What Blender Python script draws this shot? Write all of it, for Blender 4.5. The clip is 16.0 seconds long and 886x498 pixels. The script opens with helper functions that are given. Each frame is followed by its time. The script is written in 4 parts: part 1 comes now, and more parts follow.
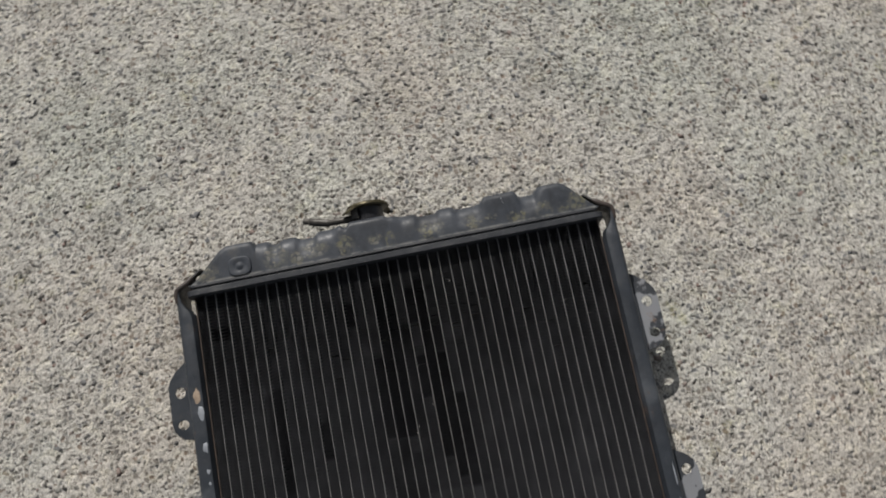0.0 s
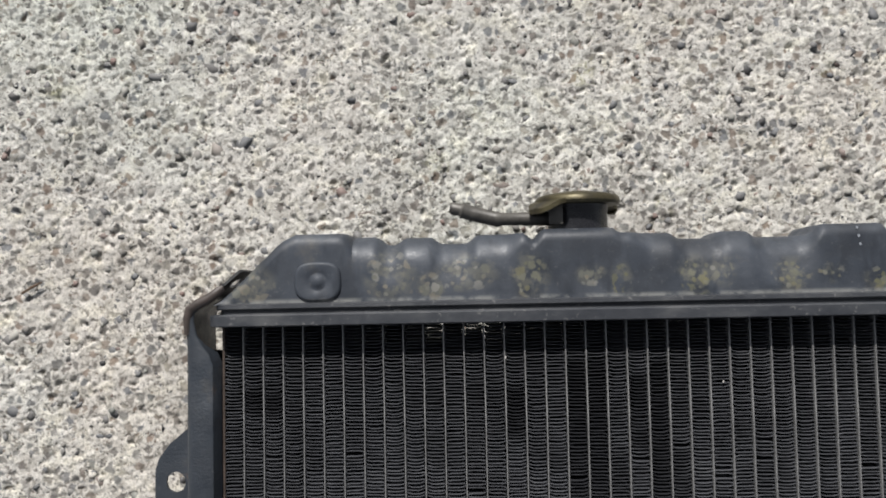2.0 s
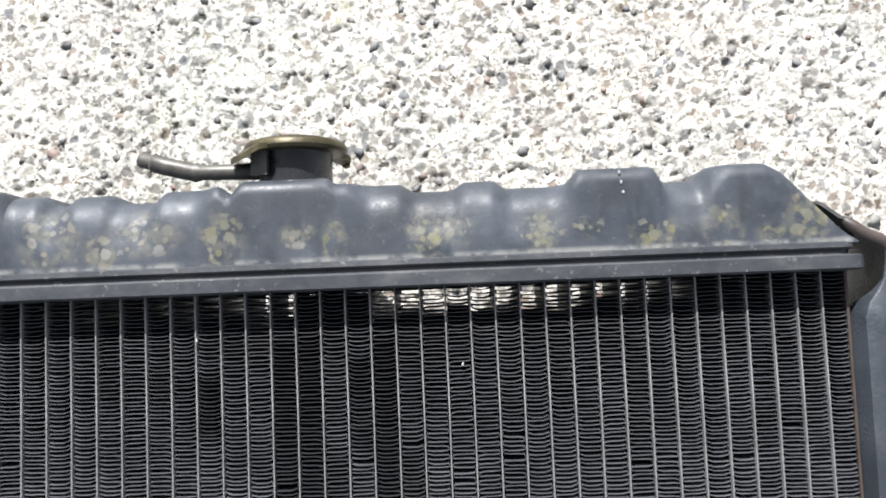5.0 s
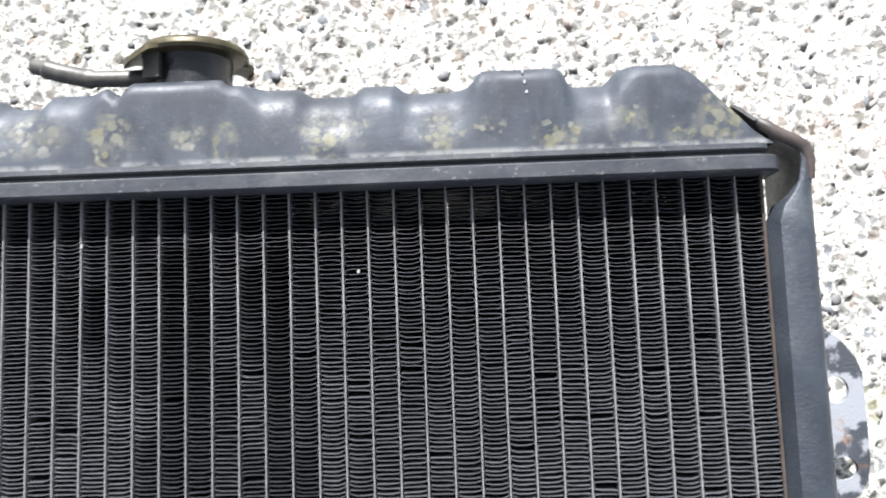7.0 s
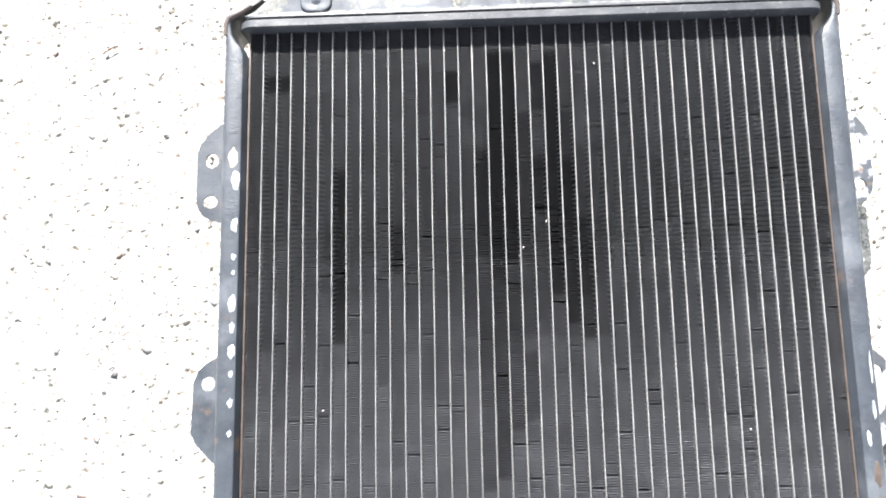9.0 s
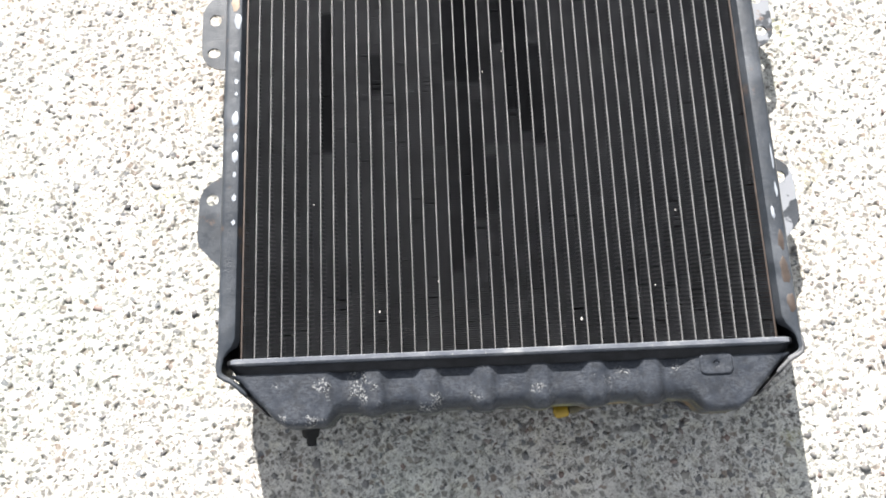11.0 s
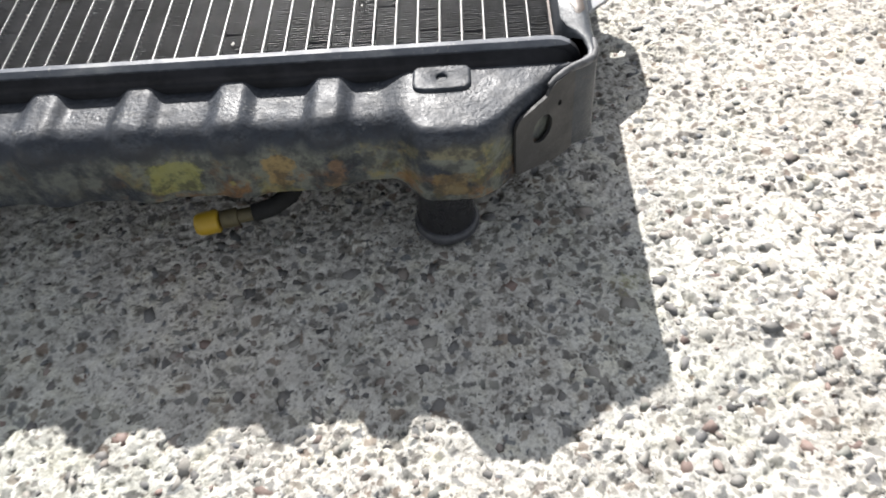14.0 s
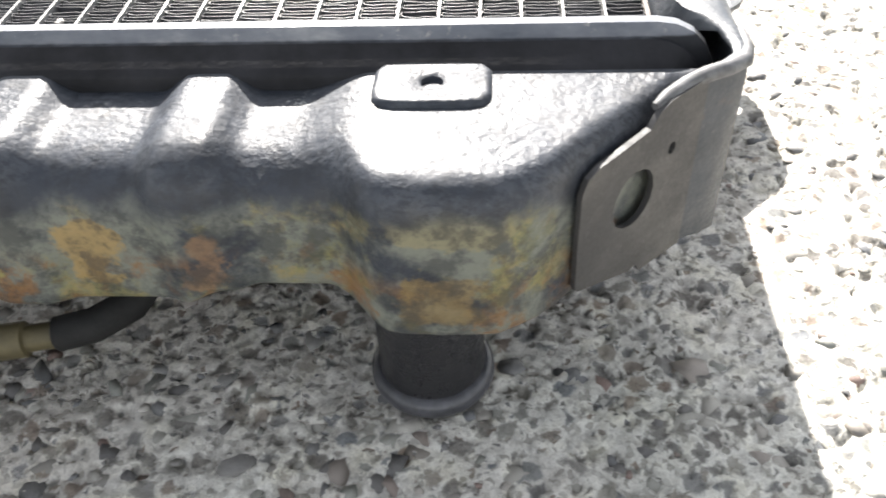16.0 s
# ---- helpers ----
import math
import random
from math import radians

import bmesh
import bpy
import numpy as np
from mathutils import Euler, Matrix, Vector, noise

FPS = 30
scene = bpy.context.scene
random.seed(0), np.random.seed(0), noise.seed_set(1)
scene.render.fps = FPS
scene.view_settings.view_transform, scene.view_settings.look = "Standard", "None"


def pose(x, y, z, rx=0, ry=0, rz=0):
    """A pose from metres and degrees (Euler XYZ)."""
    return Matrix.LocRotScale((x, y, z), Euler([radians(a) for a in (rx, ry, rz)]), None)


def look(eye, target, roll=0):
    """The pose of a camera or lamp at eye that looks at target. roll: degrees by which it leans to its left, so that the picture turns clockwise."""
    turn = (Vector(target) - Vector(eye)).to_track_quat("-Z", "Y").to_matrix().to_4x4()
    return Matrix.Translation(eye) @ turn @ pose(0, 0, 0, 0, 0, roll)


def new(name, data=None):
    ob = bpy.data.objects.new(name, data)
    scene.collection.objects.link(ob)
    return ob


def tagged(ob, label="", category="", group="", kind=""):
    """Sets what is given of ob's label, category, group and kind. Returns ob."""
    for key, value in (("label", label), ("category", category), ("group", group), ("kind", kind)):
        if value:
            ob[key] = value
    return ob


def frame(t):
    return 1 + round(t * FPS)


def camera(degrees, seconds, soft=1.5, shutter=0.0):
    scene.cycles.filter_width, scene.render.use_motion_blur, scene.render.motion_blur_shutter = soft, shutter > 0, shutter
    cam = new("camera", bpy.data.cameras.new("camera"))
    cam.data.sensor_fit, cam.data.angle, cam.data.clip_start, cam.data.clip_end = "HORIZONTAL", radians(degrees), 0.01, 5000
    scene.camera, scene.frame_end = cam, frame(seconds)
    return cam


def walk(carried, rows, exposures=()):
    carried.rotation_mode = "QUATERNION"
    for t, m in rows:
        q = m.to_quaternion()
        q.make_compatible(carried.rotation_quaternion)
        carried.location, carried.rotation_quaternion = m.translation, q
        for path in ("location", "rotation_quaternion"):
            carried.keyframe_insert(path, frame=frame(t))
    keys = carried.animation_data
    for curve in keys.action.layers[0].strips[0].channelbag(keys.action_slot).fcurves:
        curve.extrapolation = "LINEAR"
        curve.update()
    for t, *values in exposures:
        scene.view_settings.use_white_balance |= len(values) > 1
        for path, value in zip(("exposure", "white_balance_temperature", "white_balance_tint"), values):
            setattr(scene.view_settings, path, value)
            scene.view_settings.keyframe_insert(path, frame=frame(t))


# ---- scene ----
cam = camera(55.5, 16.0, soft=1.8, shutter=0.2)
PATH = [
    (0, (0.035, 0.022, 0.971), (0.07, 0.45, -0.982), -6.5),
    (0.5, (0.045, 0.092, 0.929), (-0.019, 0.442, -1.039), -10.4),
    (1, (-0.048, 0.215, 0.743), (-0.104, 0.378, -1.249), -21.1),
    (1.5, (-0.07, 0.237, 0.618), (-0.136, 0.376, -1.376), -27.1),
    (2, (-0.083, 0.232, 0.543), (-0.152, 0.34, -1.453), -33.8),
    (2.5, (-0.088, 0.231, 0.502), (-0.124, 0.325, -1.495), -21.4),
    (3, (-0.106, 0.223, 0.471), (-0.136, 0.343, -1.526), -14.7),
    (3.5, (-0.065, 0.214, 0.481), (-0.092, 0.35, -1.514), -12.5),
    (4, (-0.006, 0.204, 0.485), (-0.017, 0.349, -1.509), -6.2),
    (4.5, (0.031, 0.204, 0.477), (0.028, 0.352, -1.518), -3.9),
    (4.7, (0.037, 0.205, 0.467), (0.028, 0.356, -1.528), -6.0),
    (6.8, (0.103, 0.161, 0.421), (0.083, 0.347, -1.57), -7.5),
    (7, (0.092, 0.151, 0.431), (0.062, 0.373, -1.556), -9.8),
    (7.5, (0.038, 0.119, 0.48), (0.0, 0.353, -1.506), -9.9),
    (8, (-0.029, 0.097, 0.612), (-0.077, 0.326, -1.374), -16.9),
    (8.5, (-0.009, 0.02, 0.671), (-0.042, 0.292, -1.31), -6.7),
    (9, (-0.046, -0.072, 0.71), (-0.121, 0.27, -1.259), -13.6),
    (9.5, (-0.067, -0.163, 0.752), (-0.122, 0.29, -1.195), -9.7),
    (9.7, (-0.065, -0.195, 0.759), (-0.088, 0.27, -1.186), -4.9),
    (11.8, (-0.018, -0.367, 0.791), (-0.013, 0.237, -1.116), -2.1),
    (12, (0.03, -0.386, 0.796), (0.017, 0.267, -1.095), -3.7),
    (12.5, (0.067, -0.4, 0.784), (0.072, 0.243, -1.11), -2.7),
    (13, (0.084, -0.492, 0.609), (0.038, 0.292, -1.23), -6.7),
    (13.5, (0.149, -0.559, 0.448), (0.06, 0.505, -1.243), -7.4),
    (14, (0.184, -0.539, 0.336), (0.082, 0.723, -1.212), -6.4),
    (14.5, (0.181, -0.457, 0.252), (0.111, 0.874, -1.24), -3.4),
    (15, (0.168, -0.413, 0.208), (0.023, 1.031, -1.168), -6.6),
    (15.5, (0.158, -0.402, 0.192), (0.011, 1.067, -1.157), -3.5),
    (16, (0.183, -0.397, 0.187), (0.047, 1.065, -1.172), -3.4),
]
EXPOSURE = [(0, -0.5, 6450, 10), (0.5, -0.18, 6340, 10), (1.5, 0.06, 6270, 10), (2.5, 0.15, 6220, 10), (3.5, 0.47, 6130, 10), (4.5, 0.98, 6100, 10), (7, 1.45, 5950, 10), (7.5, 2.35, 5900, 10), (8, 2.6, 6000, 10), (8.5, 2.65, 6100, 10), (9, 2.4, 6200, 10),
            (9.7, 1.85, 6250, 10), (11.8, 1.22, 6300, 10), (12, 1.15, 6300, 10), (13, 1.08, 6270, 10), (14, 1.03, 6300, 10), (15, 1.52, 6400, 10), (16, 2.12, 6500, 10)]
walk(cam, [(t, look(eye, target, roll)) for t, eye, target, roll in PATH], EXPOSURE)

# ---- world, sun ----
SUN_WAY = Vector((0.28, -1.37, -1.0)).normalized()
world = bpy.data.worlds.new("sky")
scene.world = world
world.use_nodes = True
sky = world.node_tree.nodes.new("ShaderNodeTexSky")
sky.sky_type, sky.sun_disc = "NISHITA", False
sky.dust_density, sky.air_density = 1.0, 1.0
sky.sun_elevation = math.asin(-SUN_WAY.z)
sky.sun_rotation = math.atan2(-SUN_WAY.x, -SUN_WAY.y)
world.node_tree.nodes["Background"].inputs["Strength"].default_value = 0.085
haze = world.node_tree.nodes.new("ShaderNodeHueSaturation")
haze.inputs["Saturation"].default_value = 0.22
world.node_tree.links.new(sky.outputs[0], haze.inputs["Color"])
world.node_tree.links.new(haze.outputs[0], world.node_tree.nodes["Background"].inputs[0])
sun = new("sun", bpy.data.lights.new("sun", "SUN"))
sun.data.energy, sun.data.angle, sun.data.color = 5.0, radians(0.6), (1.0, 0.95, 0.89)
sun.matrix_world = look((-1, 3, 3), Vector((-1, 3, 3)) + SUN_WAY)


# ---- materials ----
class Mat:
    """A small wrapper to write node materials in few lines."""

    def __init__(self, name, rough=0.5, metal=0.0, spec=0.5):
        self.m = bpy.data.materials.new(name)
        self.m.use_nodes = True
        self.t = self.m.node_tree
        self.b = self.t.nodes["Principled BSDF"]
        self.b.inputs["Roughness"].default_value = rough
        self.b.inputs["Metallic"].default_value = metal
        self.b.inputs["Specular IOR Level"].default_value = spec
        self.co = self.t.nodes.new("ShaderNodeTexCoord").outputs["Object"]

    def link(self, a, b):
        self.t.links.new(a, b)

    def noise(self, scale, detail=4.0, rough=0.6, at=(0, 0, 0), stretch=(1, 1, 1)):
        mp = self.t.nodes.new("ShaderNodeMapping")
        mp.inputs["Location"].default_value = at
        mp.inputs["Scale"].default_value = stretch
        n = self.t.nodes.new("ShaderNodeTexNoise")
        n.inputs["Scale"].default_value, n.inputs["Detail"].default_value, n.inputs["Roughness"].default_value = scale, detail, rough
        self.link(self.co, mp.inputs[0])
        self.link(mp.outputs[0], n.inputs["Vector"])
        return n.outputs["Fac"]

    def cells(self, scale, out="Distance", feature="F1", at=(0, 0, 0)):
        mp = self.t.nodes.new("ShaderNodeMapping")
        mp.inputs["Location"].default_value = at
        v = self.t.nodes.new("ShaderNodeTexVoronoi")
        v.feature = feature
        v.inputs["Scale"].default_value = scale
        self.link(self.co, mp.inputs[0])
        self.link(mp.outputs[0], v.inputs["Vector"])
        return v.outputs[out]

    def ramp(self, fac, *stops):
        r = self.t.nodes.new("ShaderNodeValToRGB")
        while len(r.color_ramp.elements) < len(stops):
            r.color_ramp.elements.new(0.5)
        for e, (p, c) in zip(r.color_ramp.elements, stops):
            e.position = p
            e.color = (*c, 1) if isinstance(c, tuple) else (c, c, c, 1)
        self.link(fac, r.inputs[0])
        return r.outputs[0]

    def mix(self, fac, a, b, mode="MIX"):
        n = self.t.nodes.new("ShaderNodeMix")
        n.data_type, n.blend_type = "RGBA", mode
        for sock, v in ((n.inputs[0], fac), (n.inputs[6], a), (n.inputs[7], b)):
            if hasattr(v, "is_output"):
                self.link(v, sock)
            elif isinstance(v, tuple):
                sock.default_value = (*v, 1)
            else:
                sock.default_value = v if sock == n.inputs[0] else (v, v, v, 1)
        return n.outputs[2]

    def calc(self, op, a, b=0.0):
        n = self.t.nodes.new("ShaderNodeMath")
        n.operation = op
        for sock, v in ((n.inputs[0], a), (n.inputs[1], b)):
            if hasattr(v, "is_output"):
                self.link(v, sock)
            else:
                sock.default_value = v
        return n.outputs[0]

    def axis(self, k):
        s = self.t.nodes.new("ShaderNodeSeparateXYZ")
        self.link(self.co, s.inputs[0])
        return s.outputs[k]

    def within(self, value, lo, hi):
        n = self.t.nodes.new("ShaderNodeMapRange")
        n.interpolation_type = "SMOOTHSTEP"
        self.link(value, n.inputs[0])
        n.inputs[1].default_value, n.inputs[2].default_value = lo, hi
        return n.outputs[0]

    def color(self, c):
        if hasattr(c, "is_output"):
            self.link(c, self.b.inputs["Base Color"])
        else:
            self.b.inputs["Base Color"].default_value = (*c, 1)
        return self

    def roughness(self, r):
        self.link(r, self.b.inputs["Roughness"])
        return self

    def bump(self, height, strength=0.3, distance=0.001):
        n = self.t.nodes.new("ShaderNodeBump")
        n.inputs["Strength"].default_value, n.inputs["Distance"].default_value = strength, distance
        self.link(height, n.inputs["Height"])
        self.link(n.outputs[0], self.b.inputs["Normal"])
        return self


def black_paint(name, crust=None, tint=(0.026, 0.029, 0.034), rough=0.42, pits=0.4, dust=1.0, deep=0.0012, grain=(0.5, 700, 120, 3), gloss=0.5):
    """Weathered black enamel on sheet brass; crust(m, colour) lays verdigris and flux stains on it."""
    m = Mat(name, rough, 0.0, gloss)
    dirt = m.noise(28, 5, 0.65)
    col = m.ramp(dirt, (0.3, tint), (0.62, tuple(c * (1 + 0.9 * dust) for c in tint)), (0.8, (0.11 * dust, 0.105 * dust, 0.095 * dust)))
    fine = m.noise(420, 3, 0.6)
    col = m.mix(m.ramp(fine, (0.62, 0.0), (0.78, 0.6 * dust)), col, (0.13, 0.13, 0.125))
    r = m.mix(0.45, m.ramp(m.noise(60, 4), (0.38, rough - 0.1), (0.62, rough + 0.28)), m.ramp(m.noise(950, 4, 0.7), (0.38, rough - 0.06), (0.6, rough + 0.2)))
    if crust:
        col = crust(m, col)
    m.color(col)
    m.roughness(r)
    m.bump(m.mix(m.ramp(m.noise(48, 3, 0.5, at=(5, 5, 1)), (0.38, grain[0] - 0.3), (0.62, grain[0] + 0.3)), m.noise(grain[1], grain[3], 0.55), m.noise(grain[2], 3, 0.5)), pits, deep)
    return m.m


# patches of flux stain on the upper tank: centre, half width, half height, how yellow
FLUX = [(-0.205, 0.240, 0.012, 0.010, 0.1), (-0.128, 0.245, 0.012, 0.012, 0.0), (-0.106, 0.238, 0.007, 0.007, 0.2), (-0.086, 0.2455, 0.014, 0.008, 0.15), (-0.052, 0.243, 0.009, 0.011, 0.6),
        (-0.019, 0.243, 0.007, 0.005, 0.3), (-0.003, 0.240, 0.005, 0.008, 0.9), (0.036, 0.241, 0.008, 0.010, 0.85), (0.051, 0.2445, 0.006, 0.008, 0.3), (0.088, 0.241, 0.009, 0.008, 0.5),
        (0.108, 0.242, 0.006, 0.005, 0.5), (0.138, 0.238, 0.010, 0.006, 0.7), (0.167, 0.240, 0.008, 0.008, 0.7), (0.190, 0.236, 0.008, 0.004, 0.8), (0.204, 0.243, 0.009, 0.009, 0.6)]


def crust_top(m, col):
    """Tan and yellow-green spots in clusters along the lower half of the tank's front."""
    grey = m.within(m.noise(38, 5, 0.65, at=(9, 3, 0)), 0.47, 0.68)
    col = m.mix(m.calc("MULTIPLY", grey, 0.4), col, (0.085, 0.094, 0.110))
    smear = m.within(m.noise(26, 4, 0.6, at=(2, 7, 1), stretch=(1.6, 0.5, 1)), 0.52, 0.64)
    col = m.mix(m.calc("MULTIPLY", smear, 0.55), col, (0.018, 0.021, 0.027))
    where, yellow = None, None
    for x, y, rx, ry, tone in FLUX:
        u, v = m.calc("DIVIDE", m.calc("SUBTRACT", m.axis(0), x), rx), m.calc("DIVIDE", m.calc("SUBTRACT", m.axis(1), y - 0.002), ry)
        here = m.within(m.calc("ADD", m.calc("MULTIPLY", u, u), m.calc("MULTIPLY", v, v)), 2.2, 0.3)
        where = here if where is None else m.calc("MAXIMUM", where, here)
        hue = m.calc("MULTIPLY", here, tone)
        yellow = hue if yellow is None else m.calc("MAXIMUM", yellow, hue)
    film = m.calc("MULTIPLY", where, m.within(m.noise(130, 4, 0.65, at=(1, 2, 3)), 0.42, 0.60))
    col = m.mix(m.calc("MULTIPLY", film, 0.5), col, (0.125, 0.122, 0.098))
    for scale, size, off, rare in ((165, 0.56, 0.0, 1.0), (300, 0.50, 0.6, 1.06)):
        bit = m.t.nodes.new("ShaderNodeSeparateColor")
        m.link(m.cells(scale, "Color", at=(off, 0.2, 0)), bit.inputs[0])
        ragged = m.calc("ADD", m.cells(scale, at=(off, 0.2, 0)), m.calc("MULTIPLY", m.calc("SUBTRACT", m.noise(330, 4), 0.5), 0.9))
        spot = m.calc("MULTIPLY", m.within(ragged, size, size - 0.2), m.within(m.calc("ADD", bit.outputs[0], m.calc("MULTIPLY", where, 0.62)), rare, rare + 0.04))
        tan = m.ramp(bit.outputs[1], (0.0, (0.17, 0.15, 0.115)), (0.4, (0.125, 0.12, 0.10)), (0.7, (0.105, 0.106, 0.085)), (1.0, (0.20, 0.195, 0.175)))
        gold = m.ramp(bit.outputs[1], (0.0, (0.15, 0.137, 0.072)), (0.5, (0.10, 0.10, 0.062)), (1.0, (0.17, 0.165, 0.125)))
        tone = m.mix(m.within(yellow, 0.2, 0.7), tan, gold)
        col = m.mix(m.calc("MULTIPLY", spot, m.calc("ADD", 0.12, m.calc("MULTIPLY", where, 0.62))), col, tone)
    edge = m.calc("MULTIPLY", m.within(m.axis(1), 0.2320, 0.2296), m.within(m.noise(120, 4), 0.35, 0.6))
    return m.mix(m.calc("MULTIPLY", edge, 0.65), col, (0.26, 0.26, 0.245))


def crust_bottom(m, col):
    """Olive, yellow and rust blotches on the outer wall of the lower tank, grey salt flecks and painted-in glare on its
    front.
    """
    side = m.within(m.axis(0), -0.02, 0.05)
    end = m.calc("MULTIPLY", m.within(m.axis(0), 0.140, 0.165), m.within(m.axis(0), 0.200, 0.188))
    edge = m.calc("SUBTRACT", m.calc("MULTIPLY", m.noise(90, 4, 0.6, at=(8, 2, 2)), 0.012), m.calc("MULTIPLY", end, 0.006))
    wall = m.within(m.calc("ADD", m.axis(2), edge), 0.080, 0.072)
    film = m.within(m.noise(40, 5, 0.7, at=(4, 4, 9)), 0.38, 0.55)
    col = m.mix(m.calc("MULTIPLY", m.calc("MULTIPLY", wall, film), m.calc("ADD", m.calc("MULTIPLY", side, 0.3), 0.6)), col, (0.150, 0.158, 0.134))
    blot = m.calc("ADD", m.noise(42, 6, 0.72, at=(2, 0, 5)), m.calc("MULTIPLY", end, 0.03))
    mask = m.calc("MULTIPLY", m.calc("MULTIPLY", wall, m.within(blot, 0.50, 0.62)), m.calc("MULTIPLY", m.within(m.axis(0), 0.204, 0.190), m.calc("ADD", m.calc("MULTIPLY", side, 0.8), 0.12)))
    hue = m.ramp(m.noise(62, 6, 0.75, at=(1, 8, 2)), (0.34, (0.085, 0.09, 0.058)), (0.44, (0.12, 0.118, 0.065)), (0.50, (0.19, 0.172, 0.07)),
                 (0.56, (0.21, 0.165, 0.075)), (0.62, (0.15, 0.15, 0.085)), (0.75, (0.11, 0.085, 0.062)))
    col = m.mix(mask, col, hue)
    foot = m.calc("MULTIPLY", m.within(m.axis(2), 0.062, 0.052), m.within(m.noise(64, 5, 0.7, at=(6, 5, 1)), 0.50, 0.60))
    col = m.mix(m.calc("MULTIPLY", m.calc("MULTIPLY", foot, side), 0.75), col, (0.17, 0.085, 0.03))
    for x0, x1, top, low, tone in ((0.026, 0.052, 0.068, 0.047, (0.23, 0.23, 0.07)), (0.080, 0.097, 0.068, 0.047, (0.27, 0.18, 0.06)), (0.108, 0.122, 0.066, 0.047, (0.18, 0.11, 0.06)),
                                   (0.062, 0.068, 0.056, 0.047, (0.22, 0.215, 0.08)), (0.160, 0.182, 0.062, 0.046, (0.17, 0.12, 0.05)), (0.158, 0.188, 0.080, 0.069, (0.185, 0.165, 0.095))):
        spot = m.calc("MULTIPLY", m.within(m.axis(0), x0 - 0.006, x0 + 0.006), m.within(m.axis(0), x1 + 0.006, x1 - 0.006))
        spot = m.calc("MULTIPLY", m.calc("MULTIPLY", spot, m.within(m.axis(2), top + 0.0035, top - 0.0035)), m.within(m.axis(2), low - 0.003, low + 0.003))
        spot = m.within(m.calc("ADD", spot, m.calc("MULTIPLY", m.calc("SUBTRACT", m.noise(85, 5, 0.7, at=(2, 9, 4)), 0.5), 2.4)), 0.58, 0.80)
        col = m.mix(m.calc("MULTIPLY", m.calc("MULTIPLY", spot, wall), 0.7), col, tone)
    dark = m.within(m.noise(88, 6, 0.75, at=(3, 3, 3)), 0.44, 0.60)
    col = m.mix(m.calc("MULTIPLY", dark, 0.66), col, (0.024, 0.026, 0.030))
    rust = m.within(m.noise(60, 5, 0.6, at=(7, 7, 7)), 0.60, 0.68)
    col = m.mix(m.calc("MULTIPLY", m.calc("MULTIPLY", rust, wall), 0.6), col, (0.10, 0.062, 0.038))
    front = m.within(m.axis(2), 0.074, 0.081)
    flaked = m.calc("MULTIPLY", m.within(m.noise(52, 3, 0.5, at=(3, 8, 0)), 0.58, 0.66), m.calc("MULTIPLY", front, m.within(m.axis(0), 0.150, 0.135)))
    col = m.mix(m.calc("MULTIPLY", flaked, m.within(m.noise(560, 4, 0.7, at=(2, 2, 2)), 0.53, 0.58)), col, (0.30, 0.30, 0.29))
    col = m.mix(m.calc("MULTIPLY", flaked, m.within(m.noise(430, 4, 0.7, at=(7, 2, 2)), 0.54, 0.60)), col, (0.006, 0.006, 0.007))
    # salt flecks, their paleness also painting sun glare on the up-facing front
    fleck = m.within(m.noise(430, 5, 0.75, stretch=(0.7, 1.5, 1)), 0.40, 0.56)
    lo = m.within(m.noise(70, 5, 0.65, at=(5, 2, 1)), 0.36, 0.60)
    return m.mix(m.calc("MULTIPLY", m.calc("MULTIPLY", fleck, front), m.calc("MULTIPLY", lo, 0.16)), col, (0.20, 0.21, 0.23))


def crust_rail(m, col):
    """Worn, greyish flanges with a little rust."""
    worn = m.within(m.noise(24, 5, 0.6, at=(3, 3, 0)), 0.48, 0.68)
    col = m.mix(m.calc("MULTIPLY", worn, 0.4), col, (0.12, 0.13, 0.145))
    rust = m.within(m.noise(34, 5, 0.65, at=(6, 1, 3)), 0.60, 0.72)
    return m.mix(m.calc("MULTIPLY", rust, 0.6), col, (0.14, 0.085, 0.05))


paint_top = black_paint("black_enamel_upper", crust_top, (0.025, 0.029, 0.036), pits=0.12, rough=0.46, dust=0.9, gloss=0.42)
paint_bottom = black_paint("black_enamel_lower", crust_bottom, (0.026, 0.030, 0.038), 0.40, 0.62, 0.35, 0.0012, (0.44, 470, 130, 5), 0.24)
paint_rail = black_paint("black_enamel_rail", crust_rail, (0.022, 0.026, 0.032), 0.40, 0.4, 0.65)


def crust_bracket(m, col):
    """Paint flaked off in large pale patches, with a little rust."""
    bare = m.within(m.noise(26, 5, 0.55, at=(2.2, 0.6, 0)), 0.48, 0.51)
    col = m.mix(m.calc("MULTIPLY", bare, 0.8), col, (0.30, 0.31, 0.33))
    rust = m.within(m.noise(48, 5, 0.65, at=(6, 1, 3)), 0.58, 0.68)
    return m.mix(m.calc("MULTIPLY", rust, 0.6), col, (0.22, 0.12, 0.06))


paint_bracket = black_paint("flaked_black_enamel", crust_bracket)
paint_tab = black_paint("black_enamel_tab", None, (0.023, 0.0225, 0.023), 0.5, 0.15, 0.4)
paint_dark = black_paint("black_enamel_pipe", None, (0.014, 0.014, 0.016), 0.24, 0.25, 0.3)


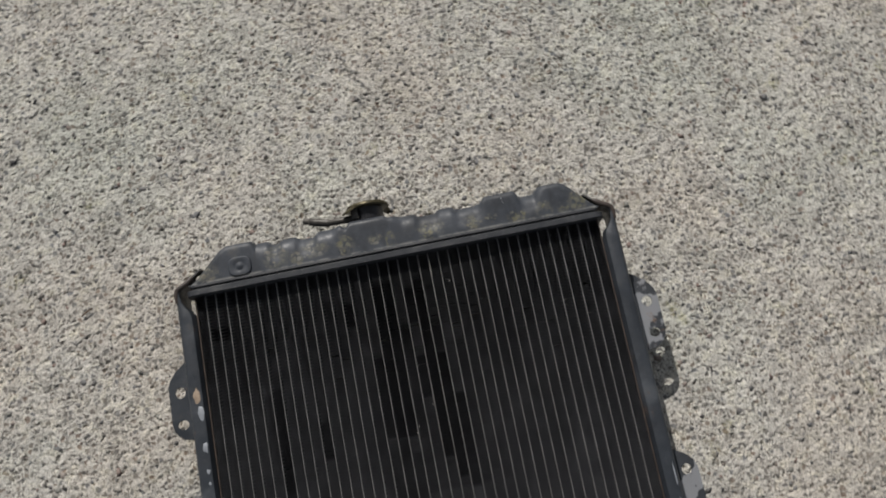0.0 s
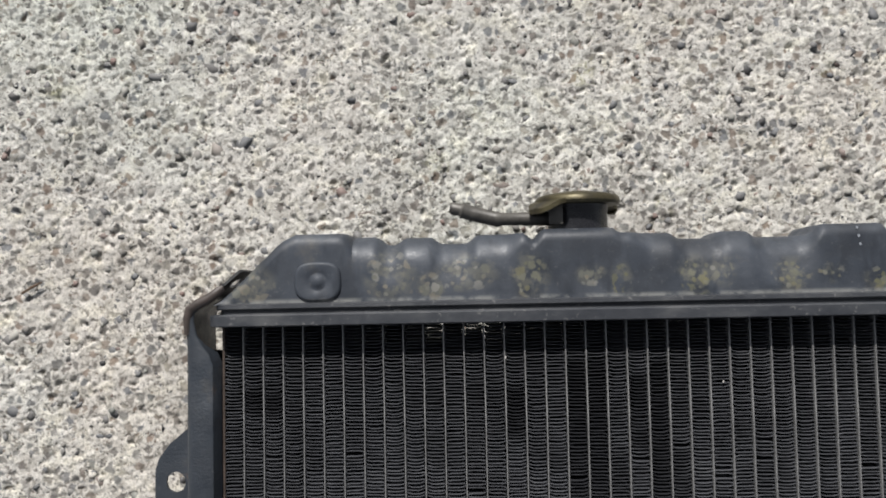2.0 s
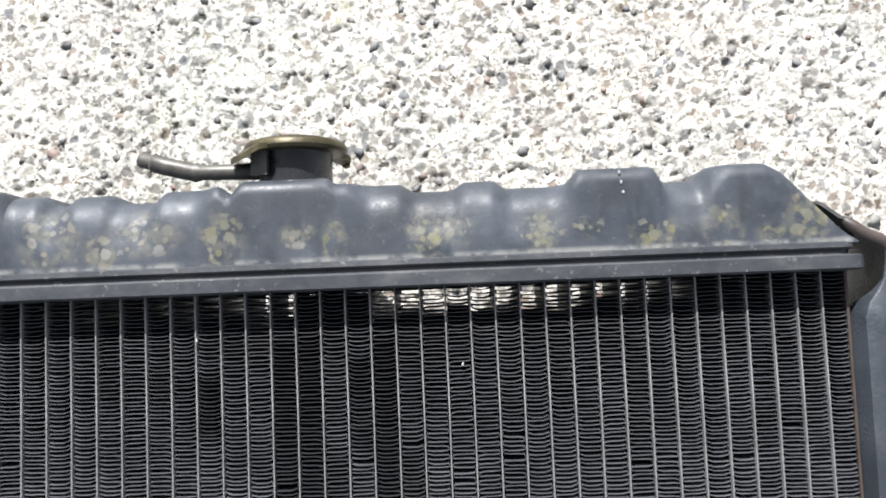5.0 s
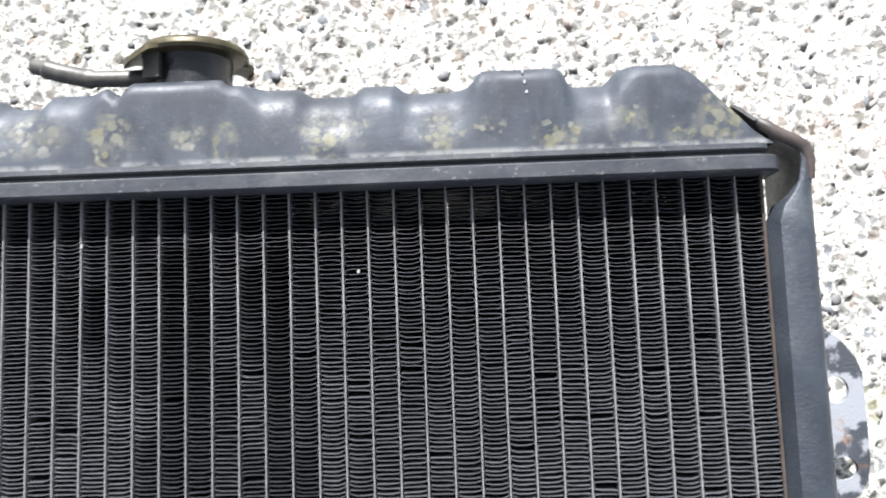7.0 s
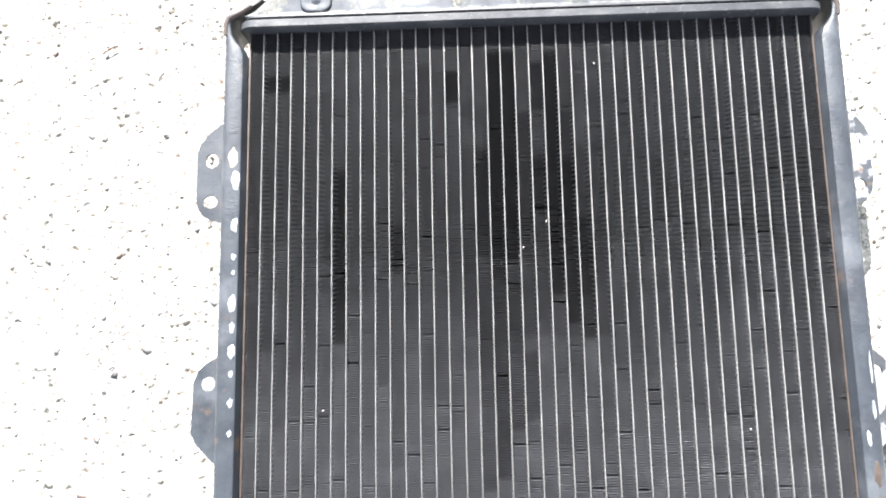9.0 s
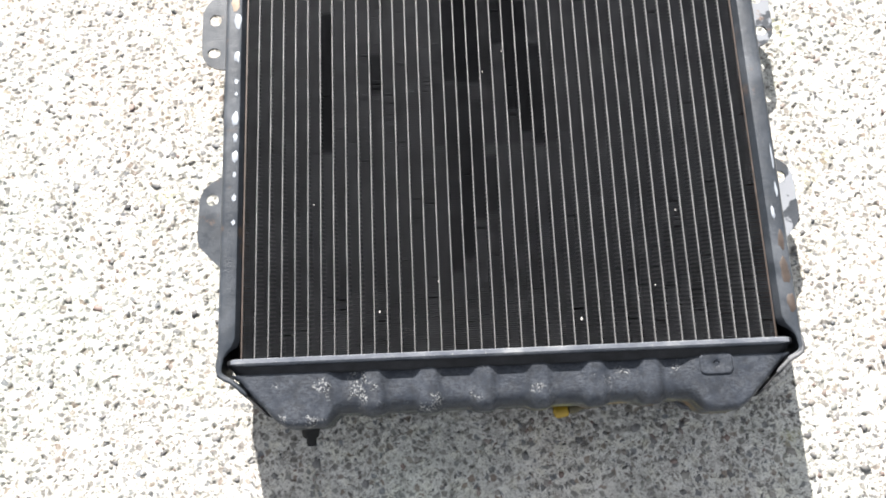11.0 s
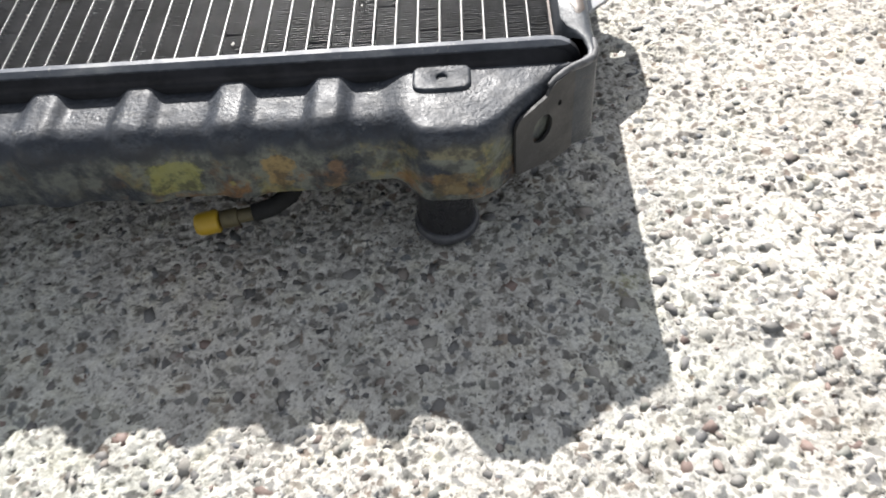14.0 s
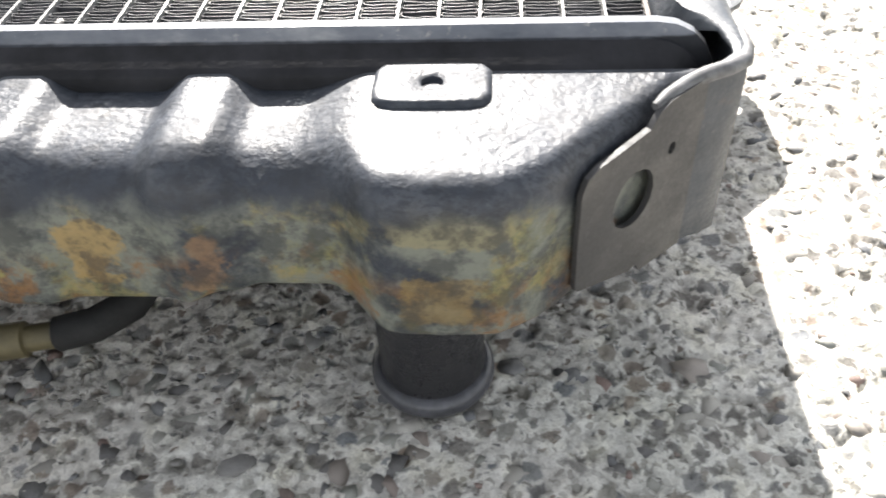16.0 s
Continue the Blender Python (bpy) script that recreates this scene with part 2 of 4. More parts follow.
def header_metal(name, k, rubbed=0.0):
    m = Mat(name, 0.45, 0.0, 0.2 if rubbed else 0.5)
    col = m.ramp(m.noise(70, 5, 0.65, stretch=(0.5, 1, 1)), (0.3, (0.042 * k, 0.047 * k, 0.058 * k)), (0.55, (0.09 * k, 0.095 * k, 0.106 * k)), (0.75, (0.18 * k, 0.182 * k, 0.182 * k)))
    flake = m.within(m.noise(260, 4, 0.7), 0.6, 0.68)
    col = m.mix(m.calc("MULTIPLY", flake, 0.6 if rubbed else 0.3), col, (0.33, 0.32, 0.30))
    if rubbed:
        # the rim is scraped; the side below keeps black paint and rust, darkened for shade
        shaded_flank = m.ramp(m.noise(34, 5, 0.65, at=(1, 0, 4)), (0.45, (0.016, 0.017, 0.02)), (0.62, (0.026, 0.026, 0.027)), (0.72, (0.06, 0.042, 0.03)))
        col = m.mix(m.within(m.calc("ADD", m.axis(2), m.calc("MULTIPLY", m.noise(200, 3), 0.0008)), rubbed, rubbed + 0.0008), shaded_flank, col)
    m.color(col)
    return m.roughness(m.ramp(m.noise(90), (0.3, 0.32), (0.7, 0.6))).bump(m.noise(400, 4), 0.3, 0.0006).m


def tube_metal():
    m = Mat("dull_brass_tube_nose", 0.45, 0.25, 0.3)
    col = m.ramp(m.noise(150, 4, 0.6, stretch=(1, 0.25, 1)), (0.3, (0.15, 0.147, 0.145)), (0.55, (0.245, 0.242, 0.236)), (0.8, (0.36, 0.354, 0.342)))
    return m.color(col).bump(m.noise(700, 3), 0.2, 0.0004).m


# lengths of fin soaked with oil: first and last column, from and to along the core, how deep
OILED = [(6, 6, -0.033, 0.104, 0.9), (10, 10, 0.022, 0.060, 0.7), (1, 2, 0.167, 0.181, 0.8), (14, 14, 0.154, 0.181, 0.9), (12, 12, 0.145, 0.188, 0.35),
         (16, 16, 0.030, 0.116, 0.8), (17, 18, 0.028, 0.196, 0.95), (16, 16, -0.141, 0.030, 0.5), (17, 17, -0.133, 0.030, 0.7), (18, 18, -0.098, 0.013, 0.6), (19, 19, -0.092, -0.041, 0.5),
         (19, 19, 0.024, 0.146, 0.5), (20, 20, 0.146, 0.186, 0.8), (20, 20, 0.065, 0.111, 0.8), (21, 21, 0.001, 0.194, 0.9), (22, 22, 0.110, 0.146, 0.55), (22, 22, -0.021, 0.110, 0.9),
         (23, 23, -0.032, 0.065, 0.8), (15, 24, -0.03, 0.12, 0.3)]


def fin_metal():
    m = Mat("black_copper_fin", 0.55, 0.0, 0.2)
    info = m.t.nodes.new("ShaderNodeObjectInfo").outputs["Random"]
    geo = m.t.nodes.new("ShaderNodeNewGeometry").outputs["Position"]
    m.co = geo
    col = m.ramp(m.noise(55, 5, 0.65), (0.3, (0.050, 0.051, 0.056)), (0.6, (0.082, 0.084, 0.092)), (0.8, (0.120, 0.122, 0.128)))
    col = m.mix(m.calc("MULTIPLY", info, 0.2), col, (0.03, 0.03, 0.03))
    # oil-soaked lengths, column by column
    column = m.calc("FLOOR", m.calc("DIVIDE", m.calc("SUBTRACT", m.axis(0), -0.2216), 0.01108))
    where = m.t.nodes.new("ShaderNodeCombineXYZ")
    m.link(m.calc("MULTIPLY", column, 7.31), where.inputs[0])
    m.link(m.axis(1), where.inputs[1])
    m.co = where.outputs[0]
    wet = None
    for first, last, y0, y1, deep in OILED:
        here = m.calc("MULTIPLY", m.calc("GREATER_THAN", column, first - 0.5), m.calc("LESS_THAN", column, last + 0.5))
        here = m.calc("MULTIPLY", here, m.calc("MULTIPLY", m.within(m.axis(1), y0 - 0.003, y0 + 0.003), m.within(m.axis(1), y1 + 0.003, y1 - 0.003)))
        here = m.calc("MULTIPLY", here, deep)
        wet = here if wet is None else m.calc("MAXIMUM", wet, here)
    small = m.within(m.noise(34, 1, 0.4, at=(3, 0.5, 0), stretch=(0.4, 1, 1)), 0.78, 0.79)
    wet = m.calc("MAXIMUM", wet, m.calc("MULTIPLY", small, 0.5))
    m.co = geo
    m.color(m.mix(m.calc("MULTIPLY", wet, 0.70), col, (0.004, 0.004, 0.005)))
    m.link(m.calc("MULTIPLY", m.calc("SUBTRACT", 1.0, m.calc("MULTIPLY", wet, 0.85)), 0.24), m.b.inputs["Specular IOR Level"])
    return m.roughness(m.calc("ADD", 0.48, m.calc("MULTIPLY", wet, 0.3))).m


def plain(name, c, rough=0.5, metal=0.0, var=0.35, scale=90, spec=0.5):
    m = Mat(name, rough, metal, spec)
    m.color(m.ramp(m.noise(scale, 5, 0.65), (0.3, tuple(v * (1 - var) for v in c)), (0.7, tuple(min(1, v * (1 + var)) for v in c))))
    return m.bump(m.noise(600, 3), 0.25, 0.0005).m


def brass_cap():
    m = Mat("tarnished_brass_cap", 0.42, 0.6)
    col = m.ramp(m.noise(80, 5, 0.6), (0.3, (0.030, 0.027, 0.02)), (0.5, (0.065, 0.055, 0.03)), (0.7, (0.11, 0.095, 0.05)))
    return m.color(col).bump(m.noise(300, 4), 0.3, 0.0006).m


header_mat, scraped_mat = header_metal("worn_header_paint", 0.5), header_metal("scraped_header_paint", 1.7, 0.0890)
tube_mat, fin_mat, cap_mat = tube_metal(), fin_metal(), brass_cap()
copper_mat = plain("brown_copper_edge", (0.07, 0.053, 0.043), 0.5, 0.2)
yellow_mat = plain("yellow_plastic", (0.32, 0.205, 0.008), 0.45, 0.0, 0.15)
rubber_mat = plain("black_rubber", (0.014, 0.014, 0.014), 0.8, 0.0, 0.35, 90, 0.2)
brass_mat = plain("dirty_brass", (0.075, 0.062, 0.03), 0.6, 0.2)
# seam grey taken almost to black, painting in the shade under the header
seam_mat = plain("shade_darkened_seam", (0.015, 0.015, 0.017), 0.55, 0.0, 0.6, 60, 0.2)
bead_mat = plain("dull_grey_bead", (0.045, 0.046, 0.052), 0.32, 0.0, 0.7, 130)
pipe_mat = plain("grey_brown_pipe", (0.075, 0.07, 0.062), 0.45, 0.2, 0.5)
lip_mat = plain("brown_stained_lip", (0.055, 0.042, 0.036), 0.5, 0.0, 0.4)
rust_mat = plain("rusty_steel", (0.10, 0.06, 0.035), 0.8)
chip_mat = plain("bare_weathered_metal", (0.32, 0.34, 0.37), 0.5, 0.2, 0.2)
tan_mat = plain("tan_primer", (0.30, 0.23, 0.17), 0.7)
worn_mat = plain("worn_grey_edge", (0.10, 0.10, 0.103), 0.6, 0.0, 0.7, 220, 0.35)
speck_mat = plain("pale_grit", (0.42, 0.40, 0.37), 0.8, 0.0, 0.2)


def mortar():
    m = Mat("exposed_aggregate_cement", 0.92, 0.0, 0.25)
    grain = m.noise(1300, 4, 0.75)
    mid = m.noise(260, 5, 0.75)
    sand = m.t.nodes.new("ShaderNodeSeparateColor")
    m.link(m.cells(620, "Color", at=(0.2, 0.1, 0.3)), sand.inputs[0])
    wide = m.noise(3.2, 4, 0.55)
    col = m.ramp(mid, (0.30, (0.50, 0.482, 0.445)), (0.42, (0.655, 0.642, 0.605)), (0.56, (0.704, 0.694, 0.66)))
    col = m.mix(m.ramp(grain, (0.34, 0.5), (0.48, 0.0)), col, (0.34, 0.32, 0.29))
    col = m.mix(0.85, col, m.ramp(sand.outputs[0], (0.05, (0.5, 0.485, 0.46)), (0.35, (0.92, 0.91, 0.89)), (0.9, (1.06, 1.05, 1.03))), "MULTIPLY")
    plain_co = m.co
    warp = m.t.nodes.new("ShaderNodeVectorMath")
    warp.operation = "MULTIPLY_ADD"
    wob = m.t.nodes.new("ShaderNodeTexNoise")
    wob.inputs["Scale"].default_value, wob.inputs["Detail"].default_value = 330, 3
    m.link(m.co, wob.inputs["Vector"])
    m.link(wob.outputs["Color"], warp.inputs[0])
    warp.inputs[1].default_value = (0.004, 0.004, 0.004)
    m.link(m.co, warp.inputs[2])
    m.co = warp.outputs[0]
    crowd = m.calc("MULTIPLY", m.calc("SUBTRACT", m.noise(11, 3, 0.5, at=(7, 2, 0)), 0.5), 0.9)
    hollow = None
    for scale, share, gap, off in ((410, 0.78, 0.10, 0.7), (165, 0.48, 0.06, 0.0)):
        bit = m.t.nodes.new("ShaderNodeSeparateColor")
        m.link(m.cells(scale, "Color", at=(off, 0.3, 0)), bit.inputs[0])
        rim = m.within(m.cells(scale, "Distance", "DISTANCE_TO_EDGE", (off, 0.3, 0)), gap, gap + 0.18)
        stone = m.calc("MULTIPLY", rim, m.within(m.calc("SUBTRACT", bit.outputs[0], crowd), share, share + 0.02))
        gray = m.ramp(bit.outputs[1], (0.0, (0.11, 0.105, 0.102)), (0.2, (0.20, 0.185, 0.168)), (0.38, (0.15, 0.165, 0.19)), (0.5, (0.31, 0.285, 0.25)), (0.65, (0.215, 0.155, 0.118)), (0.8, (0.165, 0.175, 0.18)), (1.0, (0.37, 0.35, 0.30)))
        gray = m.mix(m.ramp(grain, (0.45, 0.0), (0.65, 0.3)), gray, (0.30, 0.29, 0.26))
        col = m.mix(m.calc("MULTIPLY", stone, 0.85), col, gray)
        low = m.calc("MULTIPLY", stone, bit.outputs[2])
        hollow = low if hollow is None else m.calc("MAXIMUM", hollow, low)
    m.co = plain_co
    col = m.mix(0.8, col, m.ramp(m.noise(1700, 4, 0.8, at=(1, 4, 2)), (0.36, (0.80, 0.79, 0.77)), (0.5, (1, 1, 1)), (0.66, (1.08, 1.07, 1.05))), "MULTIPLY")
    tone = m.ramp(m.noise(60, 4, 0.6, at=(3, 1, 0)), (0.36, (0.80, 0.79, 0.78)), (0.5, (1, 1, 1)), (0.66, (1.05, 1.04, 0.98)))
    col = m.mix(1.0, col, tone, "MULTIPLY")
    hue = m.ramp(wide, (0.36, (0.88, 0.97, 0.93)), (0.5, (1, 1, 1)), (0.62, (1.0, 0.93, 0.88)))
    col = m.mix(0.42, col, hue, "MULTIPLY")
    patch = m.ramp(m.noise(13, 5, 0.7, at=(6, 2, 4)), (0.38, (0.80, 0.80, 0.79)), (0.52, (1, 1, 1)), (0.64, (1.05, 1.045, 1.02)))
    col = m.mix(0.8, col, patch, "MULTIPLY")
    lichen = m.calc("MULTIPLY", m.within(m.noise(15, 4, 0.6, at=(2, 6, 0)), 0.62, 0.72), m.within(mid, 0.42, 0.55))
    col = m.mix(m.calc("MULTIPLY", lichen, 0.5), col, (0.36, 0.35, 0.16))
    m.color(col)
    rise = m.calc("SUBTRACT", m.mix(0.35, m.noise(520, 6, 0.8), sand.outputs[1]), m.calc("MULTIPLY", hollow, 0.5))
    return m.bump(rise, 0.85, 0.0015).m


def stone_mat(name, source):
    m = Mat(name, 0.62, 0.0, 0.4)
    if source == "island":
        rnd = m.t.nodes.new("ShaderNodeNewGeometry").outputs["Random Per Island"]
    else:
        rnd = m.t.nodes.new("ShaderNodeObjectInfo").outputs["Random"]
    col = m.ramp(rnd, (0.0, (0.075, 0.073, 0.074)), (0.16, (0.17, 0.163, 0.155)), (0.3, (0.135, 0.14, 0.147)), (0.45, (0.24, 0.225, 0.20)),
                 (0.6, (0.30, 0.283, 0.255)), (0.68, (0.20, 0.135, 0.115)), (0.82, (0.22, 0.225, 0.20)), (1.0, (0.40, 0.38, 0.34)))
    col = m.mix(m.ramp(m.noise(600, 4, 0.7), (0.4, 0.0), (0.75, 0.35)), col, (0.26, 0.25, 0.23))
    return m.color(col).bump(m.noise(700, 4), 0.4, 0.0006).m


mortar_mat = mortar()
pebble_mat, stone_single_mat = stone_mat("mixed_pebble", "island"), stone_mat("mixed_stone", "object")


# ---- mesh helpers ----
def part(name, bm, material, parent, label="", smooth=True):
    me = bpy.data.meshes.new(name)
    bmesh.ops.recalc_face_normals(bm, faces=bm.faces)
    bm.to_mesh(me)
    bm.free()
    me.materials.append(material)
    if smooth:
        me.polygons.foreach_set("use_smooth", [True] * len(me.polygons))
        me.set_sharp_from_angle(angle=radians(38))
    ob = new(name, me)
    ob.parent = parent
    return tagged(ob, label)


def loft(rings, caps=(True, True), bm=None):
    """A skin over closed rings that have the same number of points."""
    bm = bm or bmesh.new()
    rows = [[bm.verts.new(p) for p in ring] for ring in rings]
    n = len(rows[0])
    for a, b in zip(rows, rows[1:]):
        for i in range(n):
            bm.faces.new((a[i], a[(i + 1) % n], b[(i + 1) % n], b[i]))
    for row, cap in ((rows[0], caps[0]), (rows[-1], caps[1])):
        if cap:
            bm.faces.new(row)
    return bm


def pipe(points, radii, n=20, bm=None, caps=(True, True)):
    """Round section along a line of points with a radius at each."""
    pts = [Vector(p) for p in points]
    rings, side = [], None
    for i, p in enumerate(pts):
        way = (pts[min(i + 1, len(pts) - 1)] - pts[max(i - 1, 0)]).normalized()
        side = way.orthogonal().normalized() if side is None else (side - way * side.dot(way)).normalized()
        up = way.cross(side)
        rings.append([p + radii[i] * (math.cos(a) * side + math.sin(a) * up) for a in (2 * math.pi * k / n for k in range(n))])
    return loft(rings, caps, bm)


def plate(outline, holes, z, thick):
    """A flat plate with round holes: outline as (x, y), holes as (x, y, rx, ry)."""
    bm = bmesh.new()
    loops = [outline] + [[(hx + rx * math.cos(a), hy + ry * math.sin(a)) for a in (2 * math.pi * k / 16 for k in range(16))] for hx, hy, rx, ry in holes]
    edges = []
    for loop in loops:
        vs = [bm.verts.new((x, y, z)) for x, y in loop]
        edges += [bm.edges.new((vs[i], vs[(i + 1) % len(vs)])) for i in range(len(vs))]
    bmesh.ops.triangle_fill(bm, use_beauty=True, use_dissolve=False, edges=edges)
    faces = bmesh.ops.extrude_face_region(bm, geom=bm.faces[:])
    bmesh.ops.translate(bm, vec=(0, 0, -thick), verts=[v for v in faces["geom"] if isinstance(v, bmesh.types.BMVert)])
    return bm


def round_rect(hx, z0, z1, r, y, steps=5):
    """A ring in the plane y, with rounded corners."""
    ring = []
    for cx, cz, a0 in ((hx - r, z1 - r, 0), (-hx + r, z1 - r, 90), (-hx + r, z0 + r, 180), (hx - r, z0 + r, 270)):
        for k in range(steps + 1):
            a = radians(a0 + 90 * k / steps)
            ring.append((cx + r * math.cos(a), y, cz + r * math.sin(a)))
    return ring


def smooth(a, b, x):
    t = min(1.0, max(0.0, (x - a) / (b - a)))
    return t * t * (3 - 2 * t)


def steps_of(table, x, soft):
    """Height along x from (x0, x1, height) humps over a base, with soft flanks."""
    return max(h * smooth(x0 - soft, x0 + soft, x) * smooth(x1 + soft, x1 - soft, x) for x0, x1, h in table)


# ---- ground ----
def lattice_noise(x, y, cell, seed):
    rng = np.random.RandomState(seed)
    table = rng.rand(257, 257)
    u, v = x / cell, y / cell
    i, j = np.floor(u).astype(int), np.floor(v).astype(int)
    fu, fv = u - i, v - j
    fu, fv = fu * fu * (3 - 2 * fu), fv * fv * (3 - 2 * fv)
    i, j = i % 256, j % 256
    a = table[i, j] * (1 - fu) + table[i + 1, j] * fu
    b = table[i, j + 1] * (1 - fu) + table[i + 1, j + 1] * fu
    return a * (1 - fv) + b * fv


def pits(x, y, cell, share, rmin, rmax, deep, seed):
    """Round steep-sided holes where pebbles have fallen out, one to a cell at most."""
    rng = np.random.RandomState(seed)
    jx, jy, jr, on = rng.rand(256, 256), rng.rand(256, 256), rng.rand(256, 256), rng.rand(256, 256) < share
    i, j = np.floor(x / cell).astype(int), np.floor(y / cell).astype(int)
    h = np.zeros_like(x)
    for di in (-1, 0, 1):
        for dj in (-1, 0, 1):
            a, b = (i + di) % 256, (j + dj) % 256
            cx, cy = (i + di + 0.15 + 0.7 * jx[a, b]) * cell, (j + dj + 0.15 + 0.7 * jy[a, b]) * cell
            r = rmin + (rmax - rmin) * jr[a, b] ** 1.6
            long = 0.7 + 0.6 * jy[b, a]
            d = np.sqrt(((x - cx) / long) ** 2 + ((y - cy) * long) ** 2) / r
            t = np.clip((1.15 - d) / 0.5, 0, 1)
            h = np.minimum(h, np.where(on[a, b], -deep * np.minimum(r / 0.0022, 1.3) * t * t * (3 - 2 * t), 0))
    return h


def relief(x, y):
    """Height of the cement skin: a gently lumpy crust with pits, broken edges and fine grain."""
    wx = x + 0.005 * (lattice_noise(x, y, 0.006, 11) - 0.5)
    wy = y + 0.005 * (lattice_noise(x, y, 0.006, 12) - 0.5)
    h = 0.0008 * (lattice_noise(wx, wy, 0.0058, 1) - 0.5) + 0.0012 * (lattice_noise(wx, wy, 0.0032, 2) - 0.5)
    h = np.where(h > 0.0003, 0.0003 + 0.4 * (h - 0.0003), h)
    h = np.minimum(h, 0.0006) + pits(wx, wy, 0.0070, 0.55, 0.0010, 0.0024, 0.0023, 31) + pits(wx + 0.4, wy, 0.0040, 0.65, 0.0008, 0.0014, 0.0018, 32)
    return h + 0.003 * (lattice_noise(x, y, 0.35, 4) - 0.5)


def axis_line(lo, hi, step, far):
    mid = np.arange(lo, hi + step / 2, step)
    out = step * np.cumsum(1.35 ** np.arange(1, 40))
    out = out[out < far]
    return np.concatenate((lo - out[::-1], mid, hi + out))


def build_ground():
    xs, ys = axis_line(-0.57, 0.62, 0.0013, 120), axis_line(-0.52, 0.83, 0.0013, 120)
    gx, gy = np.meshgrid(xs, ys, indexing="ij")
    gx, gy = gx.ravel(), gy.ravel()
    fade = np.clip(1 - (np.maximum(np.abs(gx - 0.03) - 0.60, np.abs(gy - 0.15) - 0.68) / 0.3), 0, 1)
    gz = relief(gx, gy) * fade
    n, m = len(xs), len(ys)
    me = bpy.data.meshes.new("ground")
    me.vertices.add(n * m)
    me.vertices.foreach_set("co", np.stack((gx, gy, gz), 1).astype(np.float32).ravel())
    i, j = np.meshgrid(np.arange(n - 1), np.arange(m - 1), indexing="ij")
    a = (i * m + j).ravel()
    quads = np.stack((a, a + m, a + m + 1, a + 1), 1).astype(np.int32)
    me.loops.add(quads.size)
    me.loops.foreach_set("vertex_index", quads.ravel())
    me.polygons.add(len(quads))
    me.polygons.foreach_set("loop_start", np.arange(0, quads.size, 4, dtype=np.int32))
    me.polygons.foreach_set("use_smooth", np.ones(len(quads), dtype=bool))
    me.update(calc_edges=True)
    me.materials.append(mortar_mat)
    return tagged(new("ground", me), "sunlit pale exposed-aggregate concrete paving with dark pebbles and pits", "ground", kind="structure")


ground = build_ground()


def ico():
    bm = bmesh.new()
    bmesh.ops.create_icosphere(bm, subdivisions=1, radius=1)
    v = np.array([p.co[:] for p in bm.verts])
    f = np.array([[p.index for p in q.verts] for q in bm.faces])
    bm.free()
    return v, f


def scatter(name, base, step, share, radius, flat, sink, seed, material, label, flat_shaded):
    """Countless grains or pebbles of the paving, half sunk in the cement, as one mesh."""
    rng = np.random.RandomState(seed)
    v, f = base
    px, py = np.meshgrid(np.arange(-0.57, 0.62, step), np.arange(-0.52, 0.83, step), indexing="ij")
    px, py = px.ravel(), py.ravel()
    keep = rng.rand(len(px)) < share
    px, py = px[keep], py[keep]
    k = len(px)
    px, py = px + rng.uniform(-0.5, 0.5, k) * step, py + rng.uniform(-0.5, 0.5, k) * step
    r = np.clip(radius[0] * np.exp(radius[1] * rng.randn(k)), radius[2], radius[3])
    sx, sy, sz = r * rng.uniform(0.8, 1.35, k), r * rng.uniform(0.6, 1.0, k), r * rng.uniform(flat[0], flat[1], k)
    ang = rng.uniform(0, 2 * np.pi, k)
    loc = v[None] * (1 + 0.20 * rng.randn(k, len(v)))[:, :, None]
    lx, ly, lz = loc[:, :, 0] * sx[:, None], loc[:, :, 1] * sy[:, None], loc[:, :, 2] * sz[:, None]
    tilt = rng.uniform(-0.35, 0.35, k)[:, None]
    lz = lz + tilt * lx
    c, s = np.cos(ang)[:, None], np.sin(ang)[:, None]
    z0 = -sink * sz + 0.003 * (lattice_noise(px, py, 0.35, 4) - 0.5) + rng.uniform(-0.0011, 0.0001, k)
    co = np.stack((px[:, None] + c * lx - s * ly, py[:, None] + s * lx + c * ly, z0[:, None] + lz), 2).reshape(-1, 3)
    tri = (f[None] + (np.arange(k) * len(v))[:, None, None]).reshape(-1, 3).astype(np.int32)
    me = bpy.data.meshes.new(name)
    me.vertices.add(len(co))
    me.vertices.foreach_set("co", co.astype(np.float32).ravel())
    me.loops.add(tri.size)
    me.loops.foreach_set("vertex_index", tri.ravel())
    me.polygons.add(len(tri))
    me.polygons.foreach_set("loop_start", np.arange(0, tri.size, 3, dtype=np.int32))
    me.polygons.foreach_set("use_smooth", np.full(len(tri), not flat_shaded, dtype=bool))
    me.update(calc_edges=True)
    me.materials.append(material)
    ob = new(name, me)
    ob.parent = ground
    return tagged(ob, label, kind="stuff")


scatter("pebbles", ico(), 0.0056, 0.36, (0.0025, 0.42, 0.0012, 0.0056), (0.14, 0.26), 0.70, 5, pebble_mat, "small grey, brown and bluish pebbles sunk in cement", False)

# ---- radiator ----
CORE_Y, CORE_X0, PITCH, TUBES = 0.2175, -0.2216, 0.01108, 39
CORE_LOW = -0.2153
Z_BACK, Z_FRONT, Z_RIM = 0.038, 0.080, 0.092
radiator = tagged(new("radiator"), "old black car radiator with brass tubes, lying face up", "radiator")


